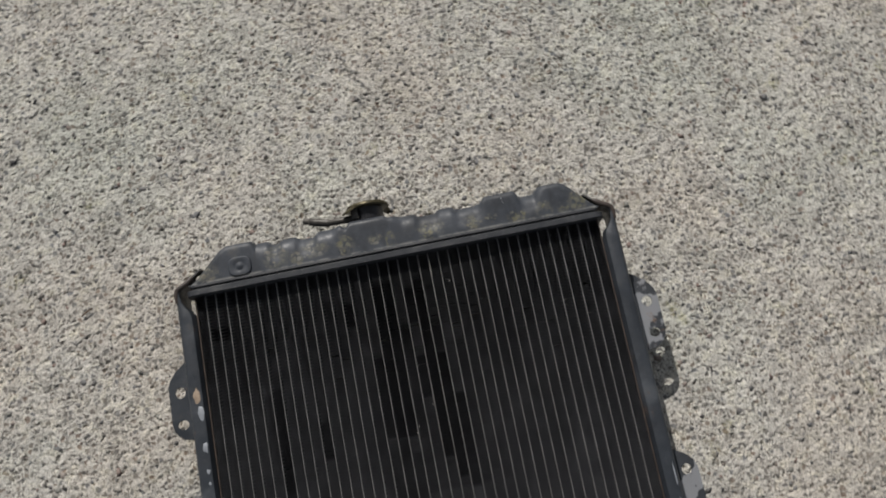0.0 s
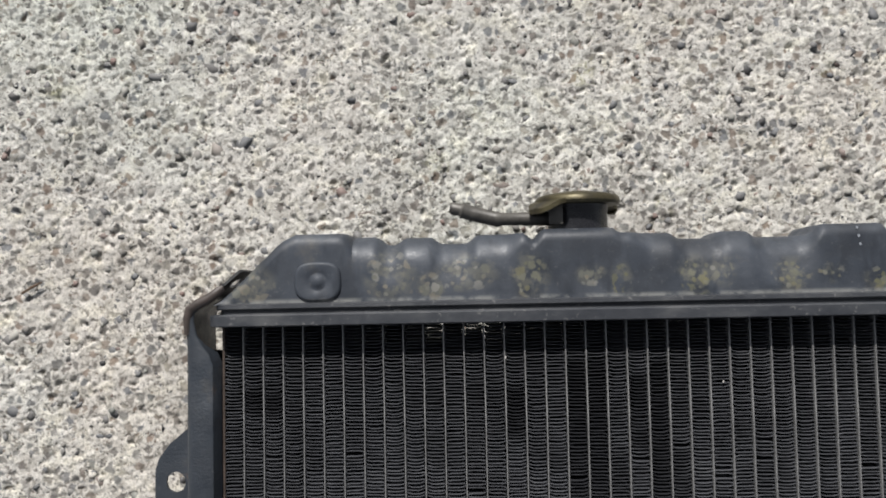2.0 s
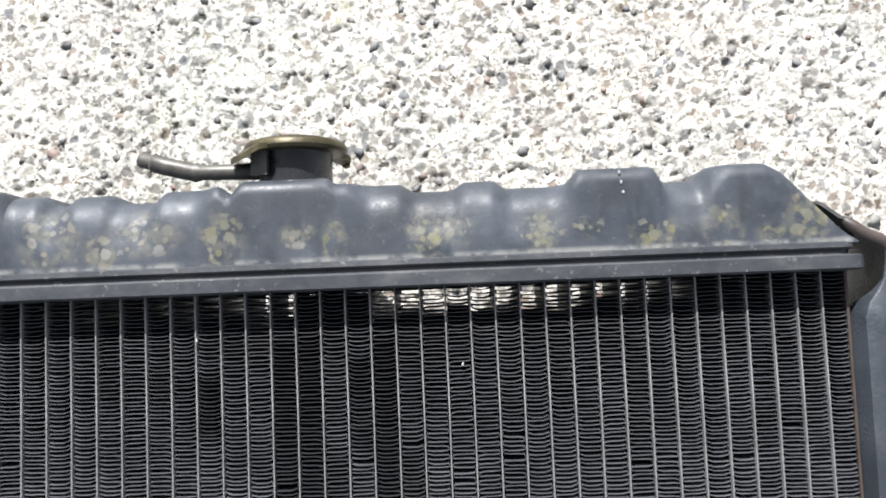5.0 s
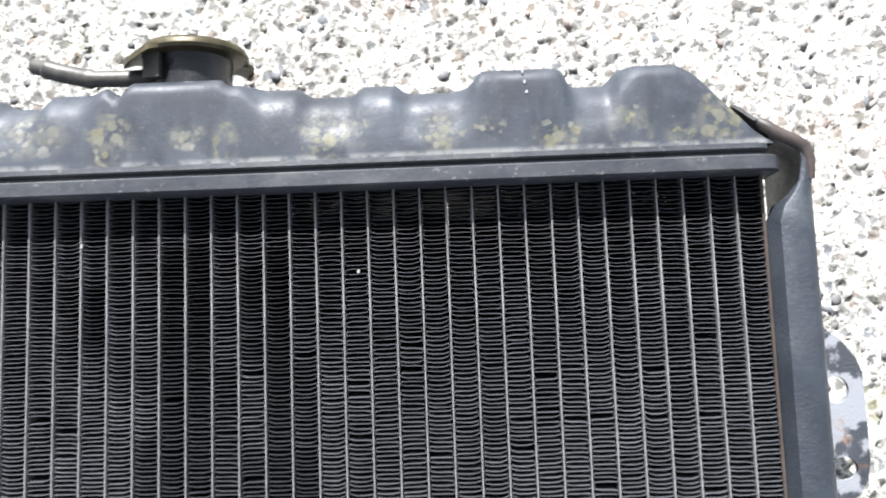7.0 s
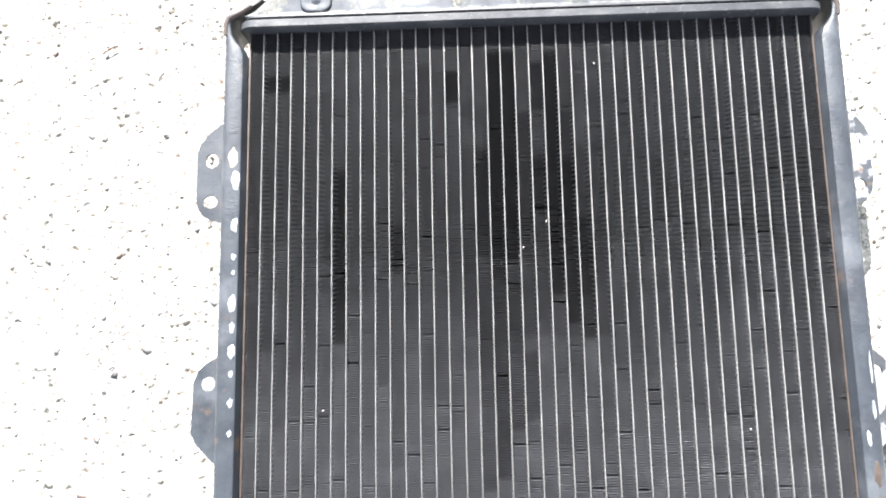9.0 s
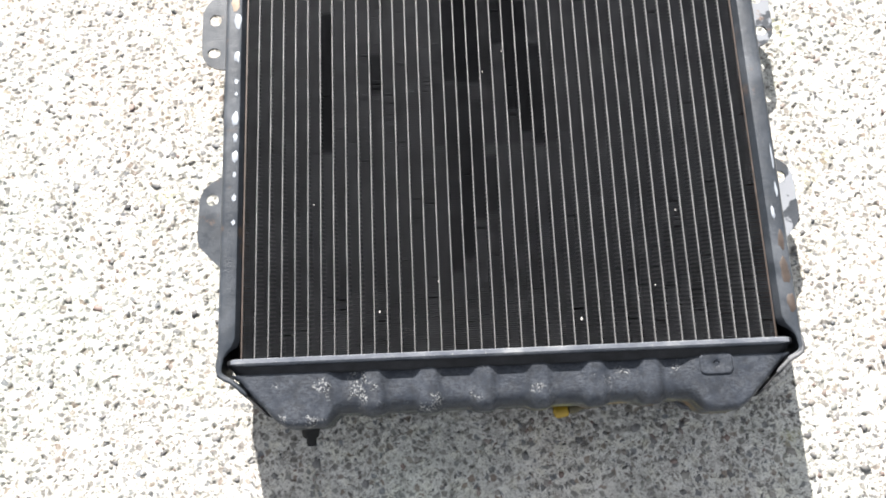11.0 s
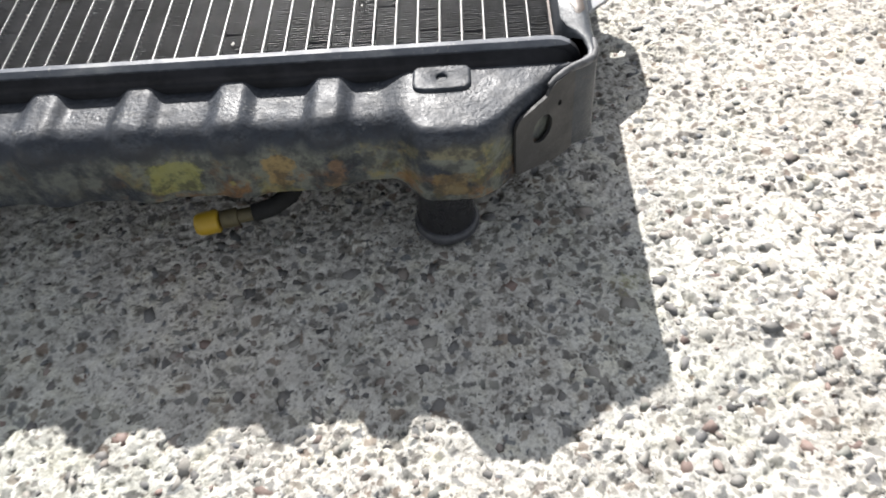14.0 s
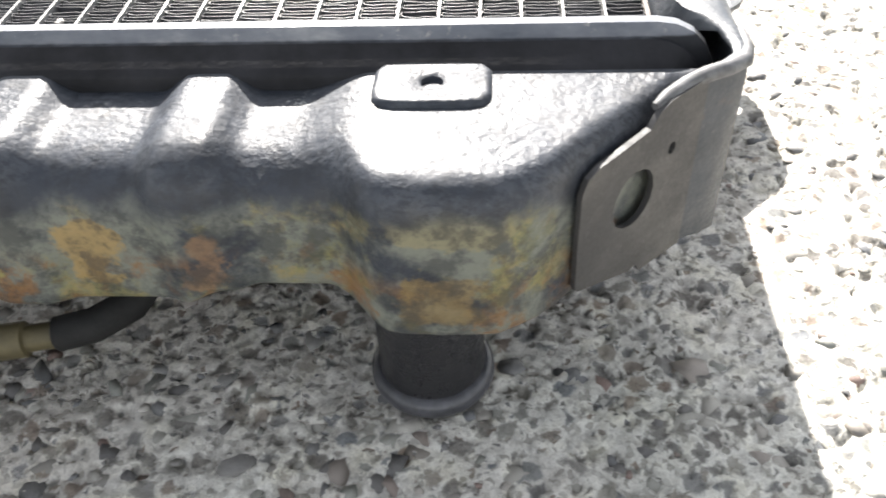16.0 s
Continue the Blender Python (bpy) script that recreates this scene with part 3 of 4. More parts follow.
def wave_fin(seed, gap, lean_y):
    """One corrugated fin strip: a folded ribbon between two tubes, pushed straight near the upper header over the length gap, leaning by lean_y there."""
    rng = random.Random(seed)
    half, w, th, step = 0.00182, PITCH / 2 - 0.0007, 0.00010, 0
    path, y, side = [], CORE_LOW, 1
    gaps = {rng.randint(8, 230): rng.uniform(1.2, 1.75) for _ in range(6)}
    while y < CORE_Y:
        h = half * rng.uniform(0.96, 1.04) * (gaps.get(step, 1.0) if y < 0.15 else 1.0)
        if 30 <= seed <= 36 and min(abs(y - 0.1365), abs(y - 0.1175)) < 0.0008:
            h *= rng.uniform(1.2, 1.55)
        loose = 0.25 + 0.75 * smooth(-0.12, 0.08, y)
        bow = 0.0003 + loose * (0.0003 * math.sin(37 * y + seed) + rng.uniform(-0.0002, 0.0003))
        lean = 0.00025 * loose * math.sin(53 * y + 2.3 * seed) * side
        path += [(-side * w * 0.94, y - 0.12 * h - lean), (-side * w * 0.4, y - bow), (side * w * 0.4, y - bow), (side * w * 0.94, y + 0.04 * h + lean), (side * w, y + 0.42 * h)]
        y += h
        side, step = -side, step + 1
    bm = bmesh.new()
    rows = []
    ph, ph2 = rng.uniform(0, 6.28), rng.uniform(0, 6.28)
    for i, (x, yy) in enumerate(path):
        back = 0.0014 + 0.0020 * smooth(0.19, 0.12, yy) + 0.0013 * math.sin(70 * yy + ph) + 0.0009 * math.sin(190 * yy + ph2)
        ax, ay = path[max(i - 1, 0)]
        bx, by = path[min(i + 1, len(path) - 1)]
        l = math.hypot(bx - ax, by - ay) or 1
        nx, ny = -(by - ay) / l * th, (bx - ax) / l * th
        zf = Z_FRONT - 0.0009 + rng.uniform(-0.0002, 0.0002)
        bent = (0.0004 + 0.0003 * smooth(0.205, 0.10, yy)) * (0.9 + 0.14 * math.sin(41 * yy + ph2) + 0.12 * math.sin(233 * yy + ph))
        zm = Z_FRONT - 0.0042
        upright = smooth(0.2100 - gap, 0.2160 - gap, yy)
        kink = 0.0036 * (1 - upright) + 0.018 * lean_y * upright
        back = back * (1 - upright) + 0.040 * lean_y * upright
        sec = ((back, Z_BACK + 0.002), (kink, 0.060), (0.0, zm), (-bent, zf))
        rows.append([bm.verts.new((x + nx, yy + ny + u, z)) for u, z in sec] + [bm.verts.new((x - nx, yy - ny + u, z)) for u, z in reversed(sec)])
    for a, b in zip(rows, rows[1:]):
        for k in range(7):
            bm.faces.new((a[k], a[k + 1], b[k + 1], b[k]))
    return bm


pick = random.Random(3)
straight = {k: pick.uniform(0.006, 0.014) for k in range(6, 34) if k not in (18, 19, 20)}
for k in range(TUBES + 1):
    part("fin", wave_fin(k, straight.get(k, 0.0), -0.006 if k in (7, 10, 12, 13) else 0.024), fin_mat, radiator).location.x = CORE_X0 + PITCH * (k + 0.5)


def tube_mesh():
    """A flat oval tube, its nose rounded."""
    w, rings = 0.00034, []
    sec = [(-w, Z_BACK + 0.001), (-w, Z_FRONT - 0.0003), (-0.8 * w, Z_FRONT - 0.00005), (0, Z_FRONT), (0.8 * w, Z_FRONT - 0.00005), (w, Z_FRONT - 0.0003), (w, Z_BACK + 0.001), (0, Z_BACK)]
    for i in range(9):
        y = CORE_LOW + (CORE_Y - CORE_LOW) * i / 8
        dx = 0.00012 * math.sin(i * 2.1)
        rings.append([(x + dx, y, z) for x, z in sec])
    return loft(rings)


tube = part("tube", tube_mesh(), tube_mat, radiator)
tube.location.x = CORE_X0 + PITCH
for k in range(2, TUBES + 1):
    ob = new("tube", tube.data)
    ob.parent = radiator
    ob.location.x = CORE_X0 + PITCH * k
for s in (-1, 1):
    x = s * 0.2216
    part("core_side_plate", loft([[(x - 0.0006, y, Z_BACK), (x + 0.0006, y, Z_BACK), (x + 0.0006, y, Z_FRONT - 0.0005), (x - 0.0006, y, Z_FRONT - 0.0005)] for y in (CORE_LOW, 0, CORE_Y)]),
         copper_mat, radiator, "thin brown copper side plate", smooth=False)


# headers: shallow pans that clasp the tanks
HX = {1: 0.2278, -1: 0.2335}


def header(sign):
    prof = [(0.2165, 0.0030), (0.2166, 0.0012), (0.2172, 0.0), (0.2225, 0.0), (0.2232, 0.0008), (0.2233, 0.0048), (0.2256, 0.0052), (0.2257, 0.0036), (0.2264, 0.0030), (0.2285, 0.0032), (0.2292, 0.0058)]
    if sign < 0:
        prof = [(0.2142, 0.0012), (0.2150, 0.0), (0.2180, 0.0), (0.2188, 0.0008), (0.2195, 0.0030), (0.2214, 0.0036)]
    rings = [round_rect(HX[sign] - d, Z_BACK - 0.003 + d, Z_RIM - d, (0.010 if sign > 0 else 0.0145) - 0.5 * d, sign * y) for y, d in prof]
    return loft(rings)


def seam():
    """The soldered step between the lower header and its tank, coloured dark for the header's shade."""
    prof = [(0.2208, 0.0030), (0.2218, 0.0038), (0.2228, 0.0047), (0.2240, 0.0056), (0.2254, 0.0064), (0.2266, 0.0073), (0.2272, 0.0084)]
    return loft([round_rect(HX[-1] - d, Z_BACK - 0.003 + d, Z_RIM - d, 0.0145 - 0.5 * d, -y) for y, d in prof])


part("header_plate", header(1), header_mat, radiator, "grey worn header plate rolled over the upper tank")
low_header = part("header_plate", header(-1), scraped_mat, radiator, "scraped grey header plate rolled over the lower tank")
part("solder_seam", seam(), seam_mat, low_header, "solder seam coloured dark for its shade")


def tank(sign, base, outer, front, back, radius, hx, nx=230):
    """Skin of a pressed tank: outer(x) is how far it reaches, front(x, v) its face height, radius(x) the rounding of its edge."""
    bm = bmesh.new()
    rows = []
    for i in range(nx + 1):
        x = -hx + 2 * hx * i / nx
        top = max(outer(x), base + 0.0005)
        r = min(radius(x), (top - base) * 0.95)
        flat = top - r
        row = []
        for k in range(9):
            y = base + (flat - base) * k / 8
            row.append((y, front(x, (y - base) / 0.04)))
        zf = row[-1][1]
        for k in range(1, 9):
            a = radians(90 * k / 8)
            row.append((flat + r * math.sin(a), zf - r * (1 - math.cos(a))))
        low = back(x)
        rb = min(0.0035, r)
        for k in range(1, 4):
            row.append((top, zf - r + (low + rb - zf + r) * k / 4))
        for k in range(5):
            a = radians(90 * k / 4)
            row.append((top - rb * (1 - math.cos(a)), low + rb * (1 - math.sin(a))))
        row.append((base, low))
        rows.append([bm.verts.new((x, sign * y, z)) for y, z in row])
    for a, b in zip(rows, rows[1:]):
        for k in range(len(a) - 1):
            bm.faces.new((a[k], a[k + 1], b[k + 1], b[k]))
    for row in (rows[0], rows[-1]):
        bm.faces.new(row)
    return bm


# upper tank
TOP_HUMPS = [(-0.30, -0.149, 6.3), (-0.123, -0.103, 3.8), (-0.083, -0.052, 4.6), (-0.047, -0.003, 6.4), (-0.01, 0.029, 3.6), (0.052, 0.071, 3.6), (0.103, 0.1415, 5.6), (0.1615, 0.30, 5.2), (-0.150, -0.1335, 4.6)]
TOP_FLATS = [(-0.30, -0.150, 1), (-0.060, 0.008, 1), (0.098, 0.142, 1), (0.166, 0.30, 1)]


def top_outer(x):
    y = 0.2605 + 0.001 * steps_of(TOP_HUMPS, x, 0.0036)
    slant = 0.2288 + ((0.2255 - x) * 1.08 if x > 0 else (0.2240 + x) * 0.96)
    return min(y, slant) - 0.5 * max(0.0, 0.004 - abs(y - slant))


def top_front(x, v):
    h = min(1.0, steps_of(TOP_HUMPS, x, 0.0048) / 3.8)
    keep = steps_of(TOP_FLATS, x, 0.007)
    return 0.0865 - 0.0046 * (1 - max(h, keep)) * smooth(0.10, 0.80, v) - 0.0012 * smooth(0.2, 0.9, v) * (1 - keep)


def top_radius(x):
    return 0.017 - 0.010 * steps_of(TOP_FLATS, x, 0.006)


top_tank = part("upper_tank", tank(1, 0.2285, top_outer, top_front, lambda x: 0.040, top_radius, 0.2252), paint_top, radiator,
                "black pressed-brass upper tank with tan and yellow corrosion spots")

# lower tank
LOW_HUMPS = [(c - 0.0084, c + 0.0084, 1.0) for c in (-0.113, -0.0675, -0.022, 0.0235, 0.069, 0.1145)] + [(-0.30, -0.146, 1.0), (0.152, 0.30, 1.0)]
LOW_SHOULDERS = [(-0.30, -0.144, 1.0), (0.1445, 0.30, 1.0)]
LOW_ENDS = [(-0.30, -0.146, 1.0), (0.152, 0.30, 1.0)]


def low_outer(x):
    y = 0.2597 + 0.0028 * steps_of(LOW_HUMPS, x, 0.0045)
    e = steps_of(LOW_ENDS, x, 0.008)
    bulge = max(0.0, 1 - ((abs(x) - 0.170) / 0.034) ** 2)
    y += e * 0.0085 * bulge ** 0.5
    slant = 0.2270 + (0.2283 - abs(x)) * 1.04
    return min(y, slant) - 0.5 * max(0.0, 0.004 - abs(y - slant))


def low_front(x, v):
    return 0.0847 - 0.0044 * (1 - max(steps_of(LOW_HUMPS, x, 0.0042), steps_of(LOW_SHOULDERS, x, 0.009)))


def low_radius(x):
    return 0.0130 - 0.0020 * steps_of(LOW_HUMPS, x, 0.0045) - 0.0040 * steps_of(LOW_ENDS, x, 0.008)


low_tank = part("lower_tank", tank(-1, 0.2265, low_outer, low_front, lambda x: 0.0412 + 0.0050 * smooth(0.106, 0.118, x) * smooth(0.152, 0.142, x), low_radius, 0.2280), paint_bottom, radiator,
                "black pressed-brass lower tank, blotched yellow, olive and rust")


def pad(cx, cy, z, hx, hy, high, power, domes):
    """A pressed mounting pad with rounded corners; domes are (radius, height) rings of its dimple or hole."""
    def ring(scale, zz, rx=None):
        out = []
        for k in range(32):
            c, q = math.cos(2 * math.pi * k / 32), math.sin(2 * math.pi * k / 32)
            if rx is None:
                u = (abs(c) ** power + abs(q) ** power) ** (-1 / power)
                out.append((cx + hx * scale * u * c, cy + hy * scale * u * q, zz))
            else:
                out.append((cx + rx * c, cy + rx * q, zz))
        return out
    rings = [ring(1.07, z - 0.002), ring(1.03, z + high * 0.4), ring(0.98, z + high * 0.85), ring(0.93, z + high), ring(0.88, z + high)]
    rings += [ring(1, z + high + h, r) for r, h in domes]
    return loft(rings, (False, True))


part("mounting_pad", pad(-0.1674, 0.2404, 0.0865, 0.0124, 0.0102, 0.0016, 3.2, ((0.0066, 0.0), (0.0054, -0.0007), (0.0042, -0.0008), (0.0026, 0.0002), (0.0010, 0.0007))), paint_top, top_tank, "raised round-cornered pad with a dimple")
part("mounting_pad", pad(0.1675, -0.2330, 0.0845, 0.0131, 0.0085, 0.0017, 6.0, ((0.0034, 0.0), (0.0026, -0.0004), (0.0021, -0.0022))), paint_bottom, low_tank, "raised pad with a small hole")

# filler neck, overflow pipe, cap
NX, NZ = -0.0228, 0.064
part("filler_neck", pipe([(NX, y, NZ) for y in (0.262, 0.2675, 0.270, 0.276, 0.281, 0.2825)], [0.0172, 0.0170, 0.0168, 0.0168, 0.0172, 0.0185], 28), paint_dark, top_tank, "black round filler neck")
part("overflow_pipe", pipe([(-0.036, 0.2738, 0.066), (-0.055, 0.2738, 0.067), (-0.066, 0.2738, 0.068), (-0.0682, 0.2739, 0.068), (-0.0700, 0.2742, 0.068), (-0.082, 0.2772, 0.068), (-0.0868, 0.2788, 0.068), (-0.0880, 0.2792, 0.068), (-0.0895, 0.2796, 0.068), (-0.0935, 0.2806, 0.068), (-0.0950, 0.2810, 0.068)],
                           [0.0042, 0.0037, 0.0036, 0.0046, 0.0042, 0.0043, 0.0043, 0.0047, 0.0035, 0.0036, 0.0028], 16), pipe_mat, top_tank, "bent grey overflow pipe with a beaded end")


def cap_shell():
    prof = [(0.2805, 0.0205), (0.2808, 0.0232), (0.2822, 0.0242), (0.2840, 0.0240), (0.2856, 0.0228), (0.2868, 0.0190), (0.2872, 0.0120), (0.2885, 0.0090), (0.2890, 0.004)]
    return pipe([(NX, y, NZ) for y, r in prof], [r for y, r in prof], 36)


cap = part("radiator_cap", cap_shell(), cap_mat, radiator, "tarnished brass radiator cap")
for ang, long, drop, wide in ((146, 0.0300, 0.0055, 1.1), (326, 0.0272, 0.0040, 0.5)):
    a = radians(ang)
    c, s = math.cos(a), math.sin(a)
    rings = []
    for u, w, dy in ((0.0195, 0.0125, 0.0), (0.0235, 0.0120, 0.18), (0.0262, 0.0100, 0.5), (long - 0.0012, 0.0070, 0.85), (long, 0.0040, 1.0)):
        y = 0.2822 - dy * drop
        rings.append([(NX + u * c - v * s, y + k, NZ + u * s + v * c) for v, k in ((-w * wide, -0.0016), (-w * wide, 0.0010), (0, 0.0016), (w * wide, 0.0010), (w * wide, -0.0016))])
    part("cap_ear", loft(rings), cap_mat, cap)
part("neck_cam", loft([[(x, y, z) for x, z in ((-0.0405, 0.0800), (-0.0330, 0.0815), (-0.0325, 0.0775), (-0.0395, 0.0765))] for y in (0.2695, 0.2805)]), pipe_mat, top_tank, "grey locking tab of the filler neck")

# pipes on which it stands
def spigot(x, y):
    """A hose spigot that stands on the ground: the neck, and the rolled bead at its mouth."""
    neck = pipe([(x, y, z) for z in (0.0, 0.0010, 0.0090, 0.0110, 0.034, 0.046)], [0.0138, 0.0145, 0.0145, 0.0143, 0.0143, 0.0152], 32)
    mouth = pipe([(x, y, z) for z in (0.0008, 0.0012, 0.0018, 0.0034, 0.0054, 0.0070, 0.0076, 0.0080)], [0.0138, 0.0154, 0.0163, 0.0170, 0.0170, 0.0161, 0.0150, 0.0138], 32)
    return neck, mouth


for name, x, y, owner, label in (("outlet_pipe", 0.1645, -0.2478, low_tank, "black hose outlet with a rolled bead"), ("inlet_pipe", -0.150, 0.248, top_tank, "black hose inlet with a rolled bead")):
    neck, mouth = spigot(x, y)
    part(name, neck, paint_dark, owner, label)
    part(name.replace("pipe", "bead"), mouth, bead_mat, owner, "dull grey rolled bead")
part("drain_plug", pipe([(-0.168, -0.262, 0.058), (-0.168, -0.272, 0.054), (-0.168, -0.276, 0.052), (-0.168, -0.2762, 0.052), (-0.168, -0.283, 0.049), (-0.168, -0.2835, 0.0488)], [0.0085, 0.0075, 0.0068, 0.0042, 0.0042, 0.0025], 12), rubber_mat, low_tank, "dark drain plug")

# oil cooler ends under the lower tank
for x0, y0, ang in ((0.0465, -0.2620, 11), (-0.125, -0.2475, 11)):
    d = Vector((math.cos(radians(ang)), math.sin(radians(ang)), 0.03))
    o = Vector((x0, y0, 0.0262))
    hose = part("oil_cooler_fitting", pipe([o + d * u for u in (0.006, 0.0075, 0.0145, 0.0150, 0.0230, 0.0235)], [0.0040, 0.0048, 0.0048, 0.0036, 0.0036, 0.003], 12), brass_mat, radiator, "dirty brass oil cooler fitting")
    part("rubber_hose", pipe([o + d * u + Vector((0, v, w)) for u, v, w in ((0.022, 0, 0), (0.0225, 0, 0), (0.032, 0.0008, 0.0006), (0.041, 0.004, 0.003), (0.047, 0.012, 0.008), (0.050, 0.026, 0.014))], [0.004, 0.0047, 0.0047, 0.0047, 0.0047, 0.0047], 14), rubber_mat, hose, "short black rubber hose")
    part("plug", pipe([o + d * u for u in (-0.0074, -0.0070, -0.0060, -0.0045, -0.001, 0.0045, 0.0052)], [0.0024, 0.0040, 0.0052, 0.0058, 0.0061, 0.0060, 0.0052], 18), yellow_mat, hose, "yellow plastic plug")


# side rails
def rail(sign):
    low = [(0.2268, -0.2332, 0.0870, 0.0030), (0.2295, -0.2318, 0.0872, 0.0032), (0.2345, -0.2296, 0.0876, 0.0036),
           (0.2386, -0.2266, 0.0880, 0.0040), (0.2402, -0.2215, 0.0880, 0.0044), (0.2402, -0.2125, 0.0880, 0.0060), (0.2402, -0.2070, 0.0880, 0.0100), (0.2402, -0.2025, 0.0880, 0.0150), (0.2402, -0.1960, 0.0880, 0.0176)]
    high = [(x, -y, z, w) for x, y, z, w in reversed(low)]
    line = low + [(0.2402, y, 0.0880, 0.0178) for y in (-0.13, -0.065, 0.0, 0.065, 0.13)] + high
    rings = []
    for i, (x, y, zt, w) in enumerate(line):
        ax, ay = line[max(i - 1, 0)][:2]
        bx, by = line[min(i + 1, len(line) - 1)][:2]
        l = math.hypot(bx - ax, by - ay)
        ix, iy = -(by - ay) / l, (bx - ax) / l
        r = min(0.0045, w * 0.55)
        th, zb = 0.0016, 0.0375
        drop = 0.0016 + 0.0092 * smooth(0.006, 0.0172, w)
        lean = 0.0022 * smooth(0.006, 0.0172, w) + 0.0002
        sec = [(0, zb), (0, zt - r)] + [(r * (1 - math.cos(radians(a))), zt - r * (1 - math.sin(radians(a)))) for a in (25, 50, 75)]
        sec += [(r, zt), (w - lean - 0.0012, zt), (w - lean - 0.0003, zt - 0.0005), (w - 0.6 * lean, zt - drop * 0.45), (w, zt - drop), (w - 0.0008, zt - drop),
                (w - lean - 0.0014, zt - max(0.3 * drop, 0.0014)), (max(r, th), zt - th), (th, zt - max(r, th)), (th, zb)]
        rings.append([(sign * (x + ix * u), y + iy * u, z) for u, z in sec])
    return loft(rings)


def end_tab(sign, end):
    """The bent end of the rail that lies along the slanted end of the tank, with its bolt hole."""
    outline = [(-0.0015, 0.0375), (-0.0015, 0.0868), (0.0110, 0.0862), (0.0148, 0.0845), (0.0172, 0.0815), (0.0265, 0.0802), (0.0325, 0.0796), (0.0362, 0.0780), (0.0378, 0.0745),
               (0.0380, 0.0620), (0.0376, 0.0465), (0.0368, 0.0455), (0.0180, 0.0400), (0.0160, 0.0405), (0.0148, 0.0392), (0.0138, 0.0375)]
    bm = plate(outline, [(0.0202, 0.0640, 0.0068, 0.0079), (0.0085, 0.0725, 0.0012, 0.0017)], 0.0, 0.0015)
    way = Vector((-0.733, -0.681, 0)).normalized()
    side = Vector((0.681, -0.733, 0)).normalized()
    for v in bm.verts:
        p = Vector((0.2268, -0.2332, 0)) + way * v.co.x * (1.0 if end < 0 else 0.55) + side * (v.co.z + 0.0014) + Vector((0, 0, v.co.y))
        v.co = (sign * p.x, -end * p.y, p.z)
    return bm


def added_flange(sign):
    """An unseen foot along the back of the core, added to block sun leaking past the rail."""
    plan = [(0.2390, -0.2170), (0.2390, 0.2020), (0.2228, 0.2000), (0.2228, -0.2020), (0.2262, -0.2130)]
    rings = [[(sign * x, y, z) for x, y in plan] for z in (0.0397, 0.0412)]
    return loft(rings)


def rolled_edge(sign, end):
    """The thick rolled lip along the bent end of the rail."""
    pts = [(0.2393, 0.2130, 0.0868), (0.2393, 0.2215, 0.0868), (0.2378, 0.2264, 0.0868), (0.2338, 0.2292, 0.0866), (0.2286, 0.2316, 0.0864), (0.2238, 0.2350, 0.0862), (0.2188, 0.2396, 0.0856), (0.2160, 0.2422, 0.0848)]
    if end > 0:
        pts[5:] = [(0.2254, 0.2338, 0.0863), (0.2222, 0.2364, 0.0860), (0.2200, 0.2384, 0.0852)]
    k = 1.0 if end > 0 else 0.66
    return pipe([(sign * x, end * y, z) for x, y, z in pts], [k * r for r in (0.0017, 0.0024, 0.0028, 0.0029, 0.0029, 0.0028, 0.0026, 0.0016)], 12)


def bracket_outline(sign, pts):
    return [(sign * x, y) for x, y in pts]


rails = {}
for s in (-1, 1):
    rails[s] = part("side_rail", rail(s), paint_rail, radiator, "black folded steel side rail, paint worn grey")
    part("foot_flange", added_flange(s), paint_dark, rails[s], smooth=False)
UP = [(0.2375, 0.160), (0.246, 0.160), (0.256, 0.1545), (0.266, 0.1465), (0.2725, 0.138), (0.2750, 0.131), (0.2752, 0.092), (0.2735, 0.083), (0.2690, 0.0765), (0.2620, 0.0725), (0.2530, 0.0705), (0.2375, 0.0700)]
LOW = [(0.2375, -0.036), (0.252, -0.038), (0.262, -0.0435), (0.2690, -0.0500), (0.2725, -0.0590), (0.2735, -0.0980), (0.2700, -0.1060), (0.2600, -0.1170), (0.2500, -0.1260), (0.2375, -0.1320)]
for s in (-1, 1):
    part("mounting_bracket", plate(bracket_outline(s, UP), [(s * 0.2625, 0.1235, 0.0058, 0.0062), (s * 0.2632, 0.0885, 0.0062, 0.0052)], 0.0400, 0.0022), paint_bracket if s > 0 else paint_rail, rails[s], "steel ear with two bolt holes")
    part("mounting_bracket", plate(bracket_outline(s, LOW), [(s * 0.2605, -0.0600, 0.0056, 0.0056)], 0.0400, 0.0022), paint_bracket if s > 0 else paint_rail, rails[s], "steel ear with one bolt hole")
    for e in (-1, 1):
        tab = part("end_tab", end_tab(s, e), paint_tab, rails[s], "bent rail end with a bolt hole")
        part("rolled_edge", rolled_edge(s, e), lip_mat if e > 0 else worn_mat if s > 0 else paint_rail, tab)


def chip(cx, cy, z, rx, ry, seed):
    """A flake of bare metal where the paint is gone."""
    rng = random.Random(seed)
    rad = [rng.uniform(0.65, 1.1) for _ in range(12)]
    ring = [(cx + rx * rad[k] * math.cos(2 * math.pi * k / 12), cy + ry * rad[k] * math.sin(2 * math.pi * k / 12)) for k in range(12)]
    return loft([[(x, y, z) for x, y in ring], [(cx + (x - cx) * 0.9, cy + (y - cy) * 0.9, z + 0.00025) for x, y in ring]], (False, True))


for k, (y, ry) in enumerate(((0.094, 0.009), (0.058, 0.0065), (0.034, 0.003), (0.022, 0.002), (-0.001, 0.0085), (-0.020, 0.004), (-0.037, 0.0065), (-0.054, 0.0035), (-0.075, 0.004), (-0.097, 0.003))):
    part("bare_patch", chip(-0.2285, y, 0.0880, 0.0012 + ry * 0.26, ry, k), chip_mat, rails[-1])

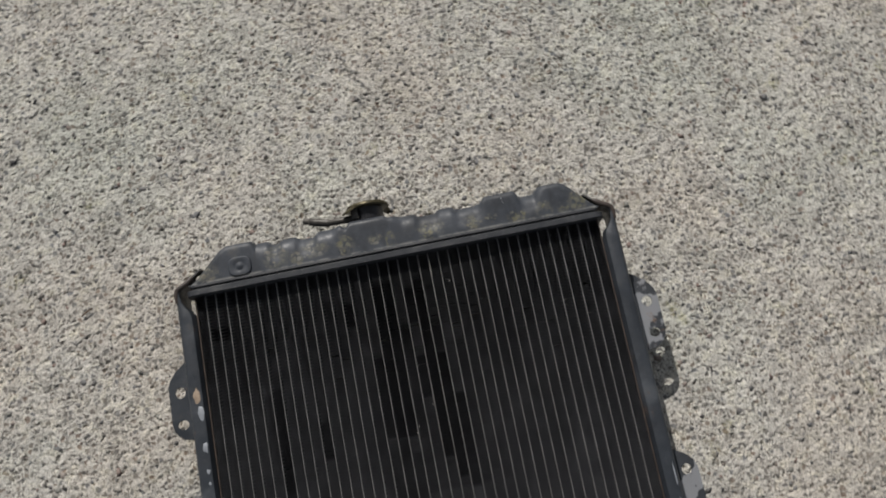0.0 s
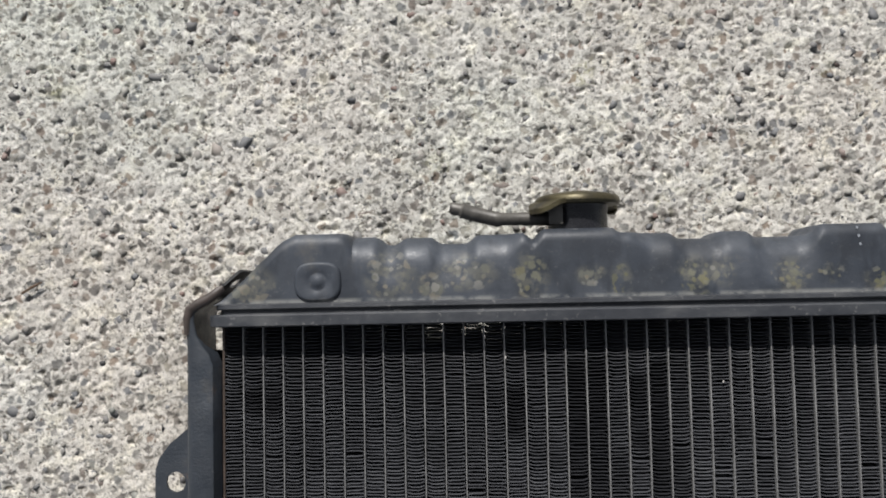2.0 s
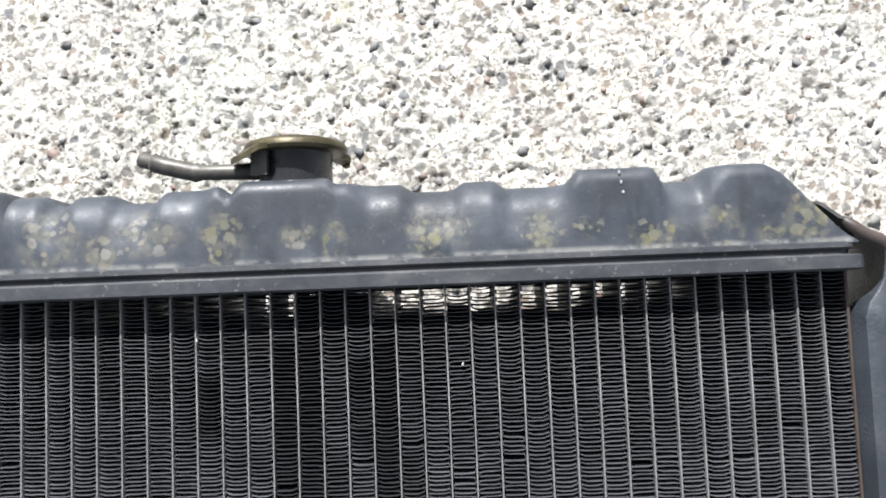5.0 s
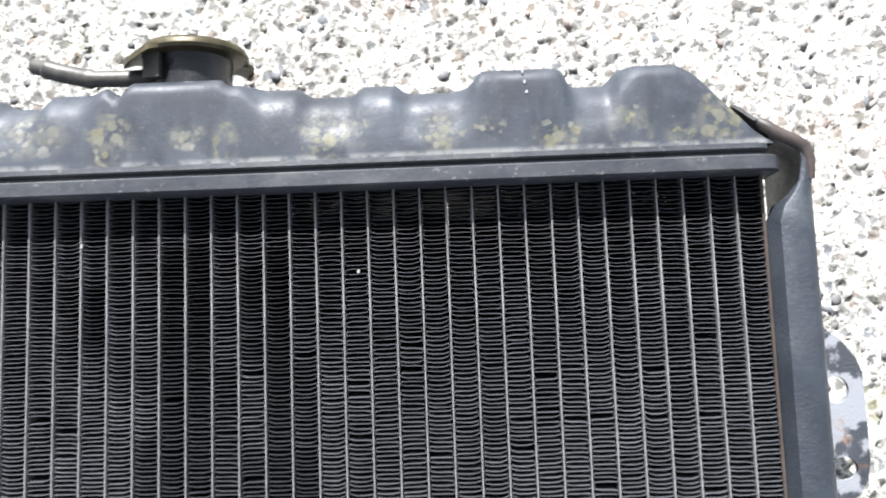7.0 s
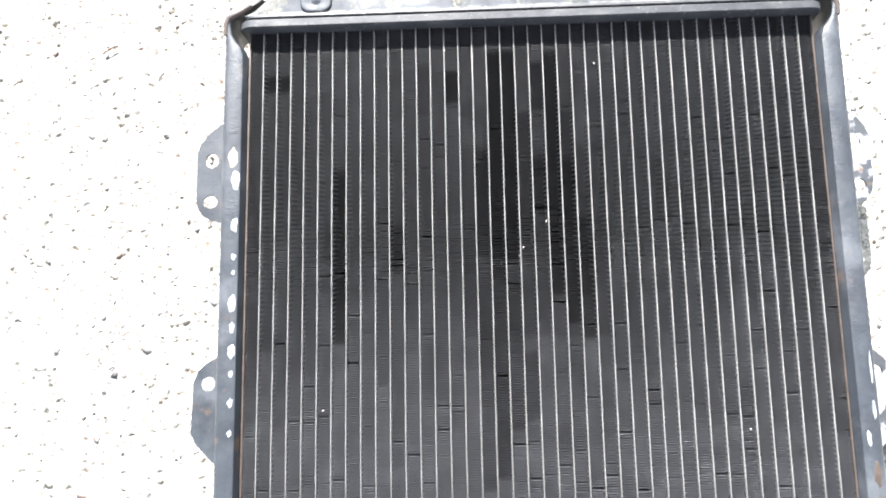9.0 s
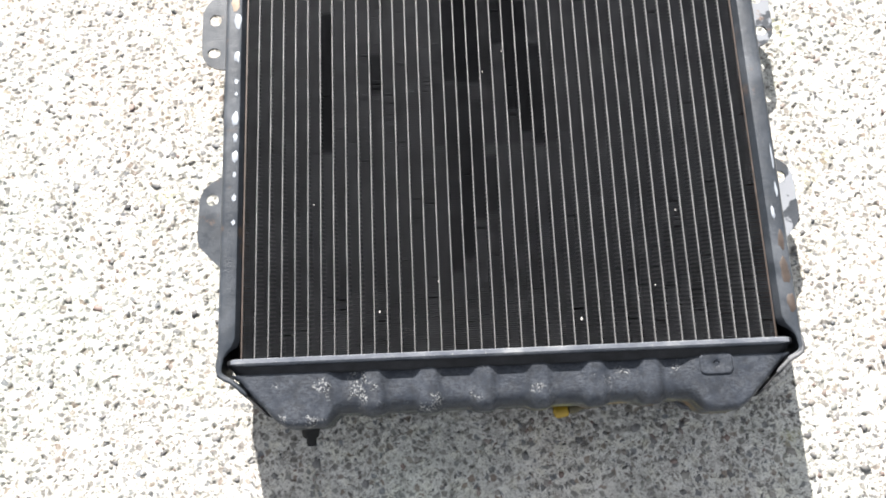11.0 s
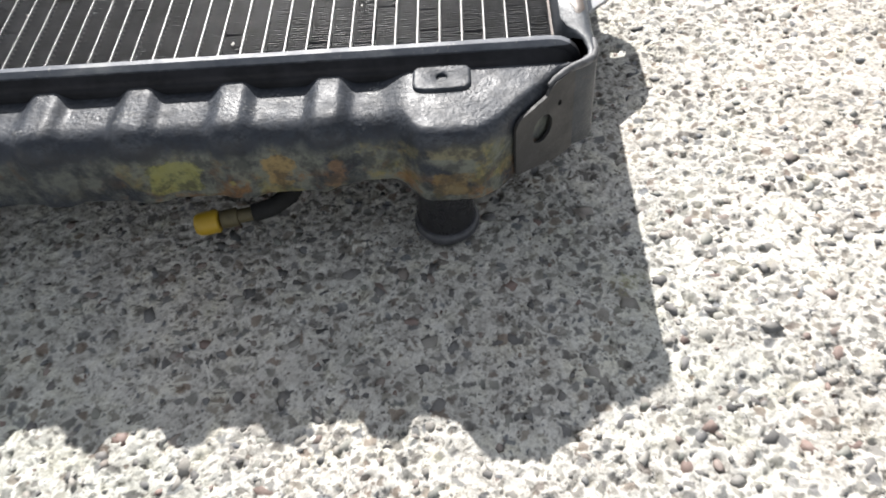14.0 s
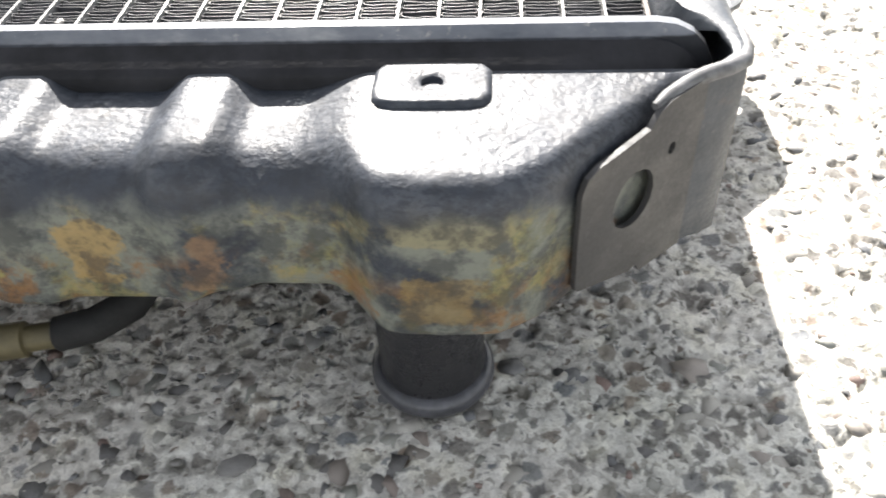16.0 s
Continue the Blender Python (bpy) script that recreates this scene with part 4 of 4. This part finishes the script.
for x, y, rx, ry, k in ((0.2335, -0.132, 0.0035, 0.010, 31), (0.2330, -0.158, 0.0045, 0.012, 32), (0.2345, -0.186, 0.0035, 0.009, 33)):
    part("bare_patch", chip(x, y, 0.0880, rx, ry, k), copper_mat, rails[1], "brown bare patch")
for x, y, rx, ry, k in ((0.2360, -0.058, 0.0010, 0.012, 41), (0.2355, -0.088, 0.0013, 0.009, 42), (0.2300, -0.108, 0.0018, 0.007, 43)):
    part("bare_patch", chip(x, y, 0.0881, rx, ry, k), chip_mat, rails[1], "pale scuff")
for y in (0.2635, 0.2590, 0.2545):
    part("bare_patch", chip(0.1235 - 0.15 * (y - 0.259), y, top_front(0.1235, (y - 0.2285) / 0.04) + 0.0001, 0.0007, 0.0010, int(y * 1e4)), chip_mat, top_tank, "small bare paint chip")
part("bare_patch", chip(-0.2305, 0.112, 0.0880, 0.0042, 0.0085, 51), tan_mat, rails[-1], "tan bare patch")

# grit caught on the core
rng = random.Random(9)
for x, y, r in ((-0.009, 0.037, 0.0009), (0.009, 0.057, 0.0010), (0.062, -0.191, 0.0018), (-0.106, -0.178, 0.0014), (-0.056, -0.154, 0.0009), (-0.161, -0.082, 0.0009), (0.051, 0.182, 0.0009), (-0.066, 0.197, 0.0009), (0.15, -0.1, 0.0008), (-0.012, 0.031, 0.0007), (0.126, -0.165, 0.0008)):
    bm = bmesh.new()
    bmesh.ops.create_icosphere(bm, subdivisions=1, radius=r * 0.75)
    for v in bm.verts:
        v.co = Vector((v.co.x * 0.8 * rng.uniform(0.7, 1.3), v.co.y * 1.5 * rng.uniform(0.7, 1.3), v.co.z * 0.6)) + Vector((x, y, Z_FRONT + 0.0002))
    tagged(part("grit", bm, speck_mat, None), "pale crumb of grit stuck on the radiator core", "grit", "grit on the core")


# a bit of dry stalk on the paving
tagged(part("twig", pipe([(-0.378, 0.2380, 0.0022), (-0.371, 0.2420, 0.0030), (-0.364, 0.2455, 0.0024)], [0.0007, 0.0010, 0.0006], 7), rust_mat, None), "short dark dry twig lying on the concrete", "twig")


# stones nearest to the lower tank, each its own piece
def stone_variants():
    v, f = ico()
    rnd = np.random.RandomState(11)
    out = []
    for k in range(7):
        me = bpy.data.meshes.new("stone")
        w = v * (1 + 0.2 * rnd.randn(len(v), 1)) * np.array((1.2, 0.85, 0.55))
        me.from_pydata([tuple(p) for p in w], [], [tuple(int(i) for i in q) for q in f])
        me.polygons.foreach_set("use_smooth", [True] * len(me.polygons))
        me.materials.append(stone_single_mat)
        out.append(me)
    return out


variants = stone_variants()
rng = random.Random(21)
LARGE = [(-0.252, 0.384, 0.0075), (0.164, 0.327, 0.0065), (-0.063, 0.301, 0.0055), (-0.293, 0.302, 0.006), (-0.296, 0.249, 0.006), (-0.013, 0.394, 0.0055), (-0.317, 0.229, 0.005), (-0.351, 0.220, 0.005),
         (-0.345, 0.359, 0.005), (-0.194, 0.488, 0.006), (0.141, -0.280, 0.0055), (0.276, -0.197, 0.0055), (0.065, -0.279, 0.0045), (0.381, -0.314, 0.007), (0.353, -0.272, 0.005), (0.088, -0.393, 0.007), (0.149, -0.269, 0.004)]
for k in range(300):
    x, y = rng.uniform(0.02, 0.36), rng.uniform(-0.40, -0.24)
    r = min(0.0066, 0.0037 * math.exp(0.28 * rng.gauss(0, 1)))
    if k < len(LARGE):
        x, y, r = LARGE[k]
    ob = new("stone", rng.choice(variants))
    ob.parent = ground
    ob.location = (x, y, 0.003 * (float(lattice_noise(np.array([x]), np.array([y]), 0.35, 4)[0]) - 0.5) - 0.46 * r)
    ob.rotation_euler = (rng.uniform(-0.3, 0.3), rng.uniform(-0.3, 0.3), rng.uniform(0, 6.28))
    ob.scale = (r, r, r * rng.uniform(0.8, 1.1))
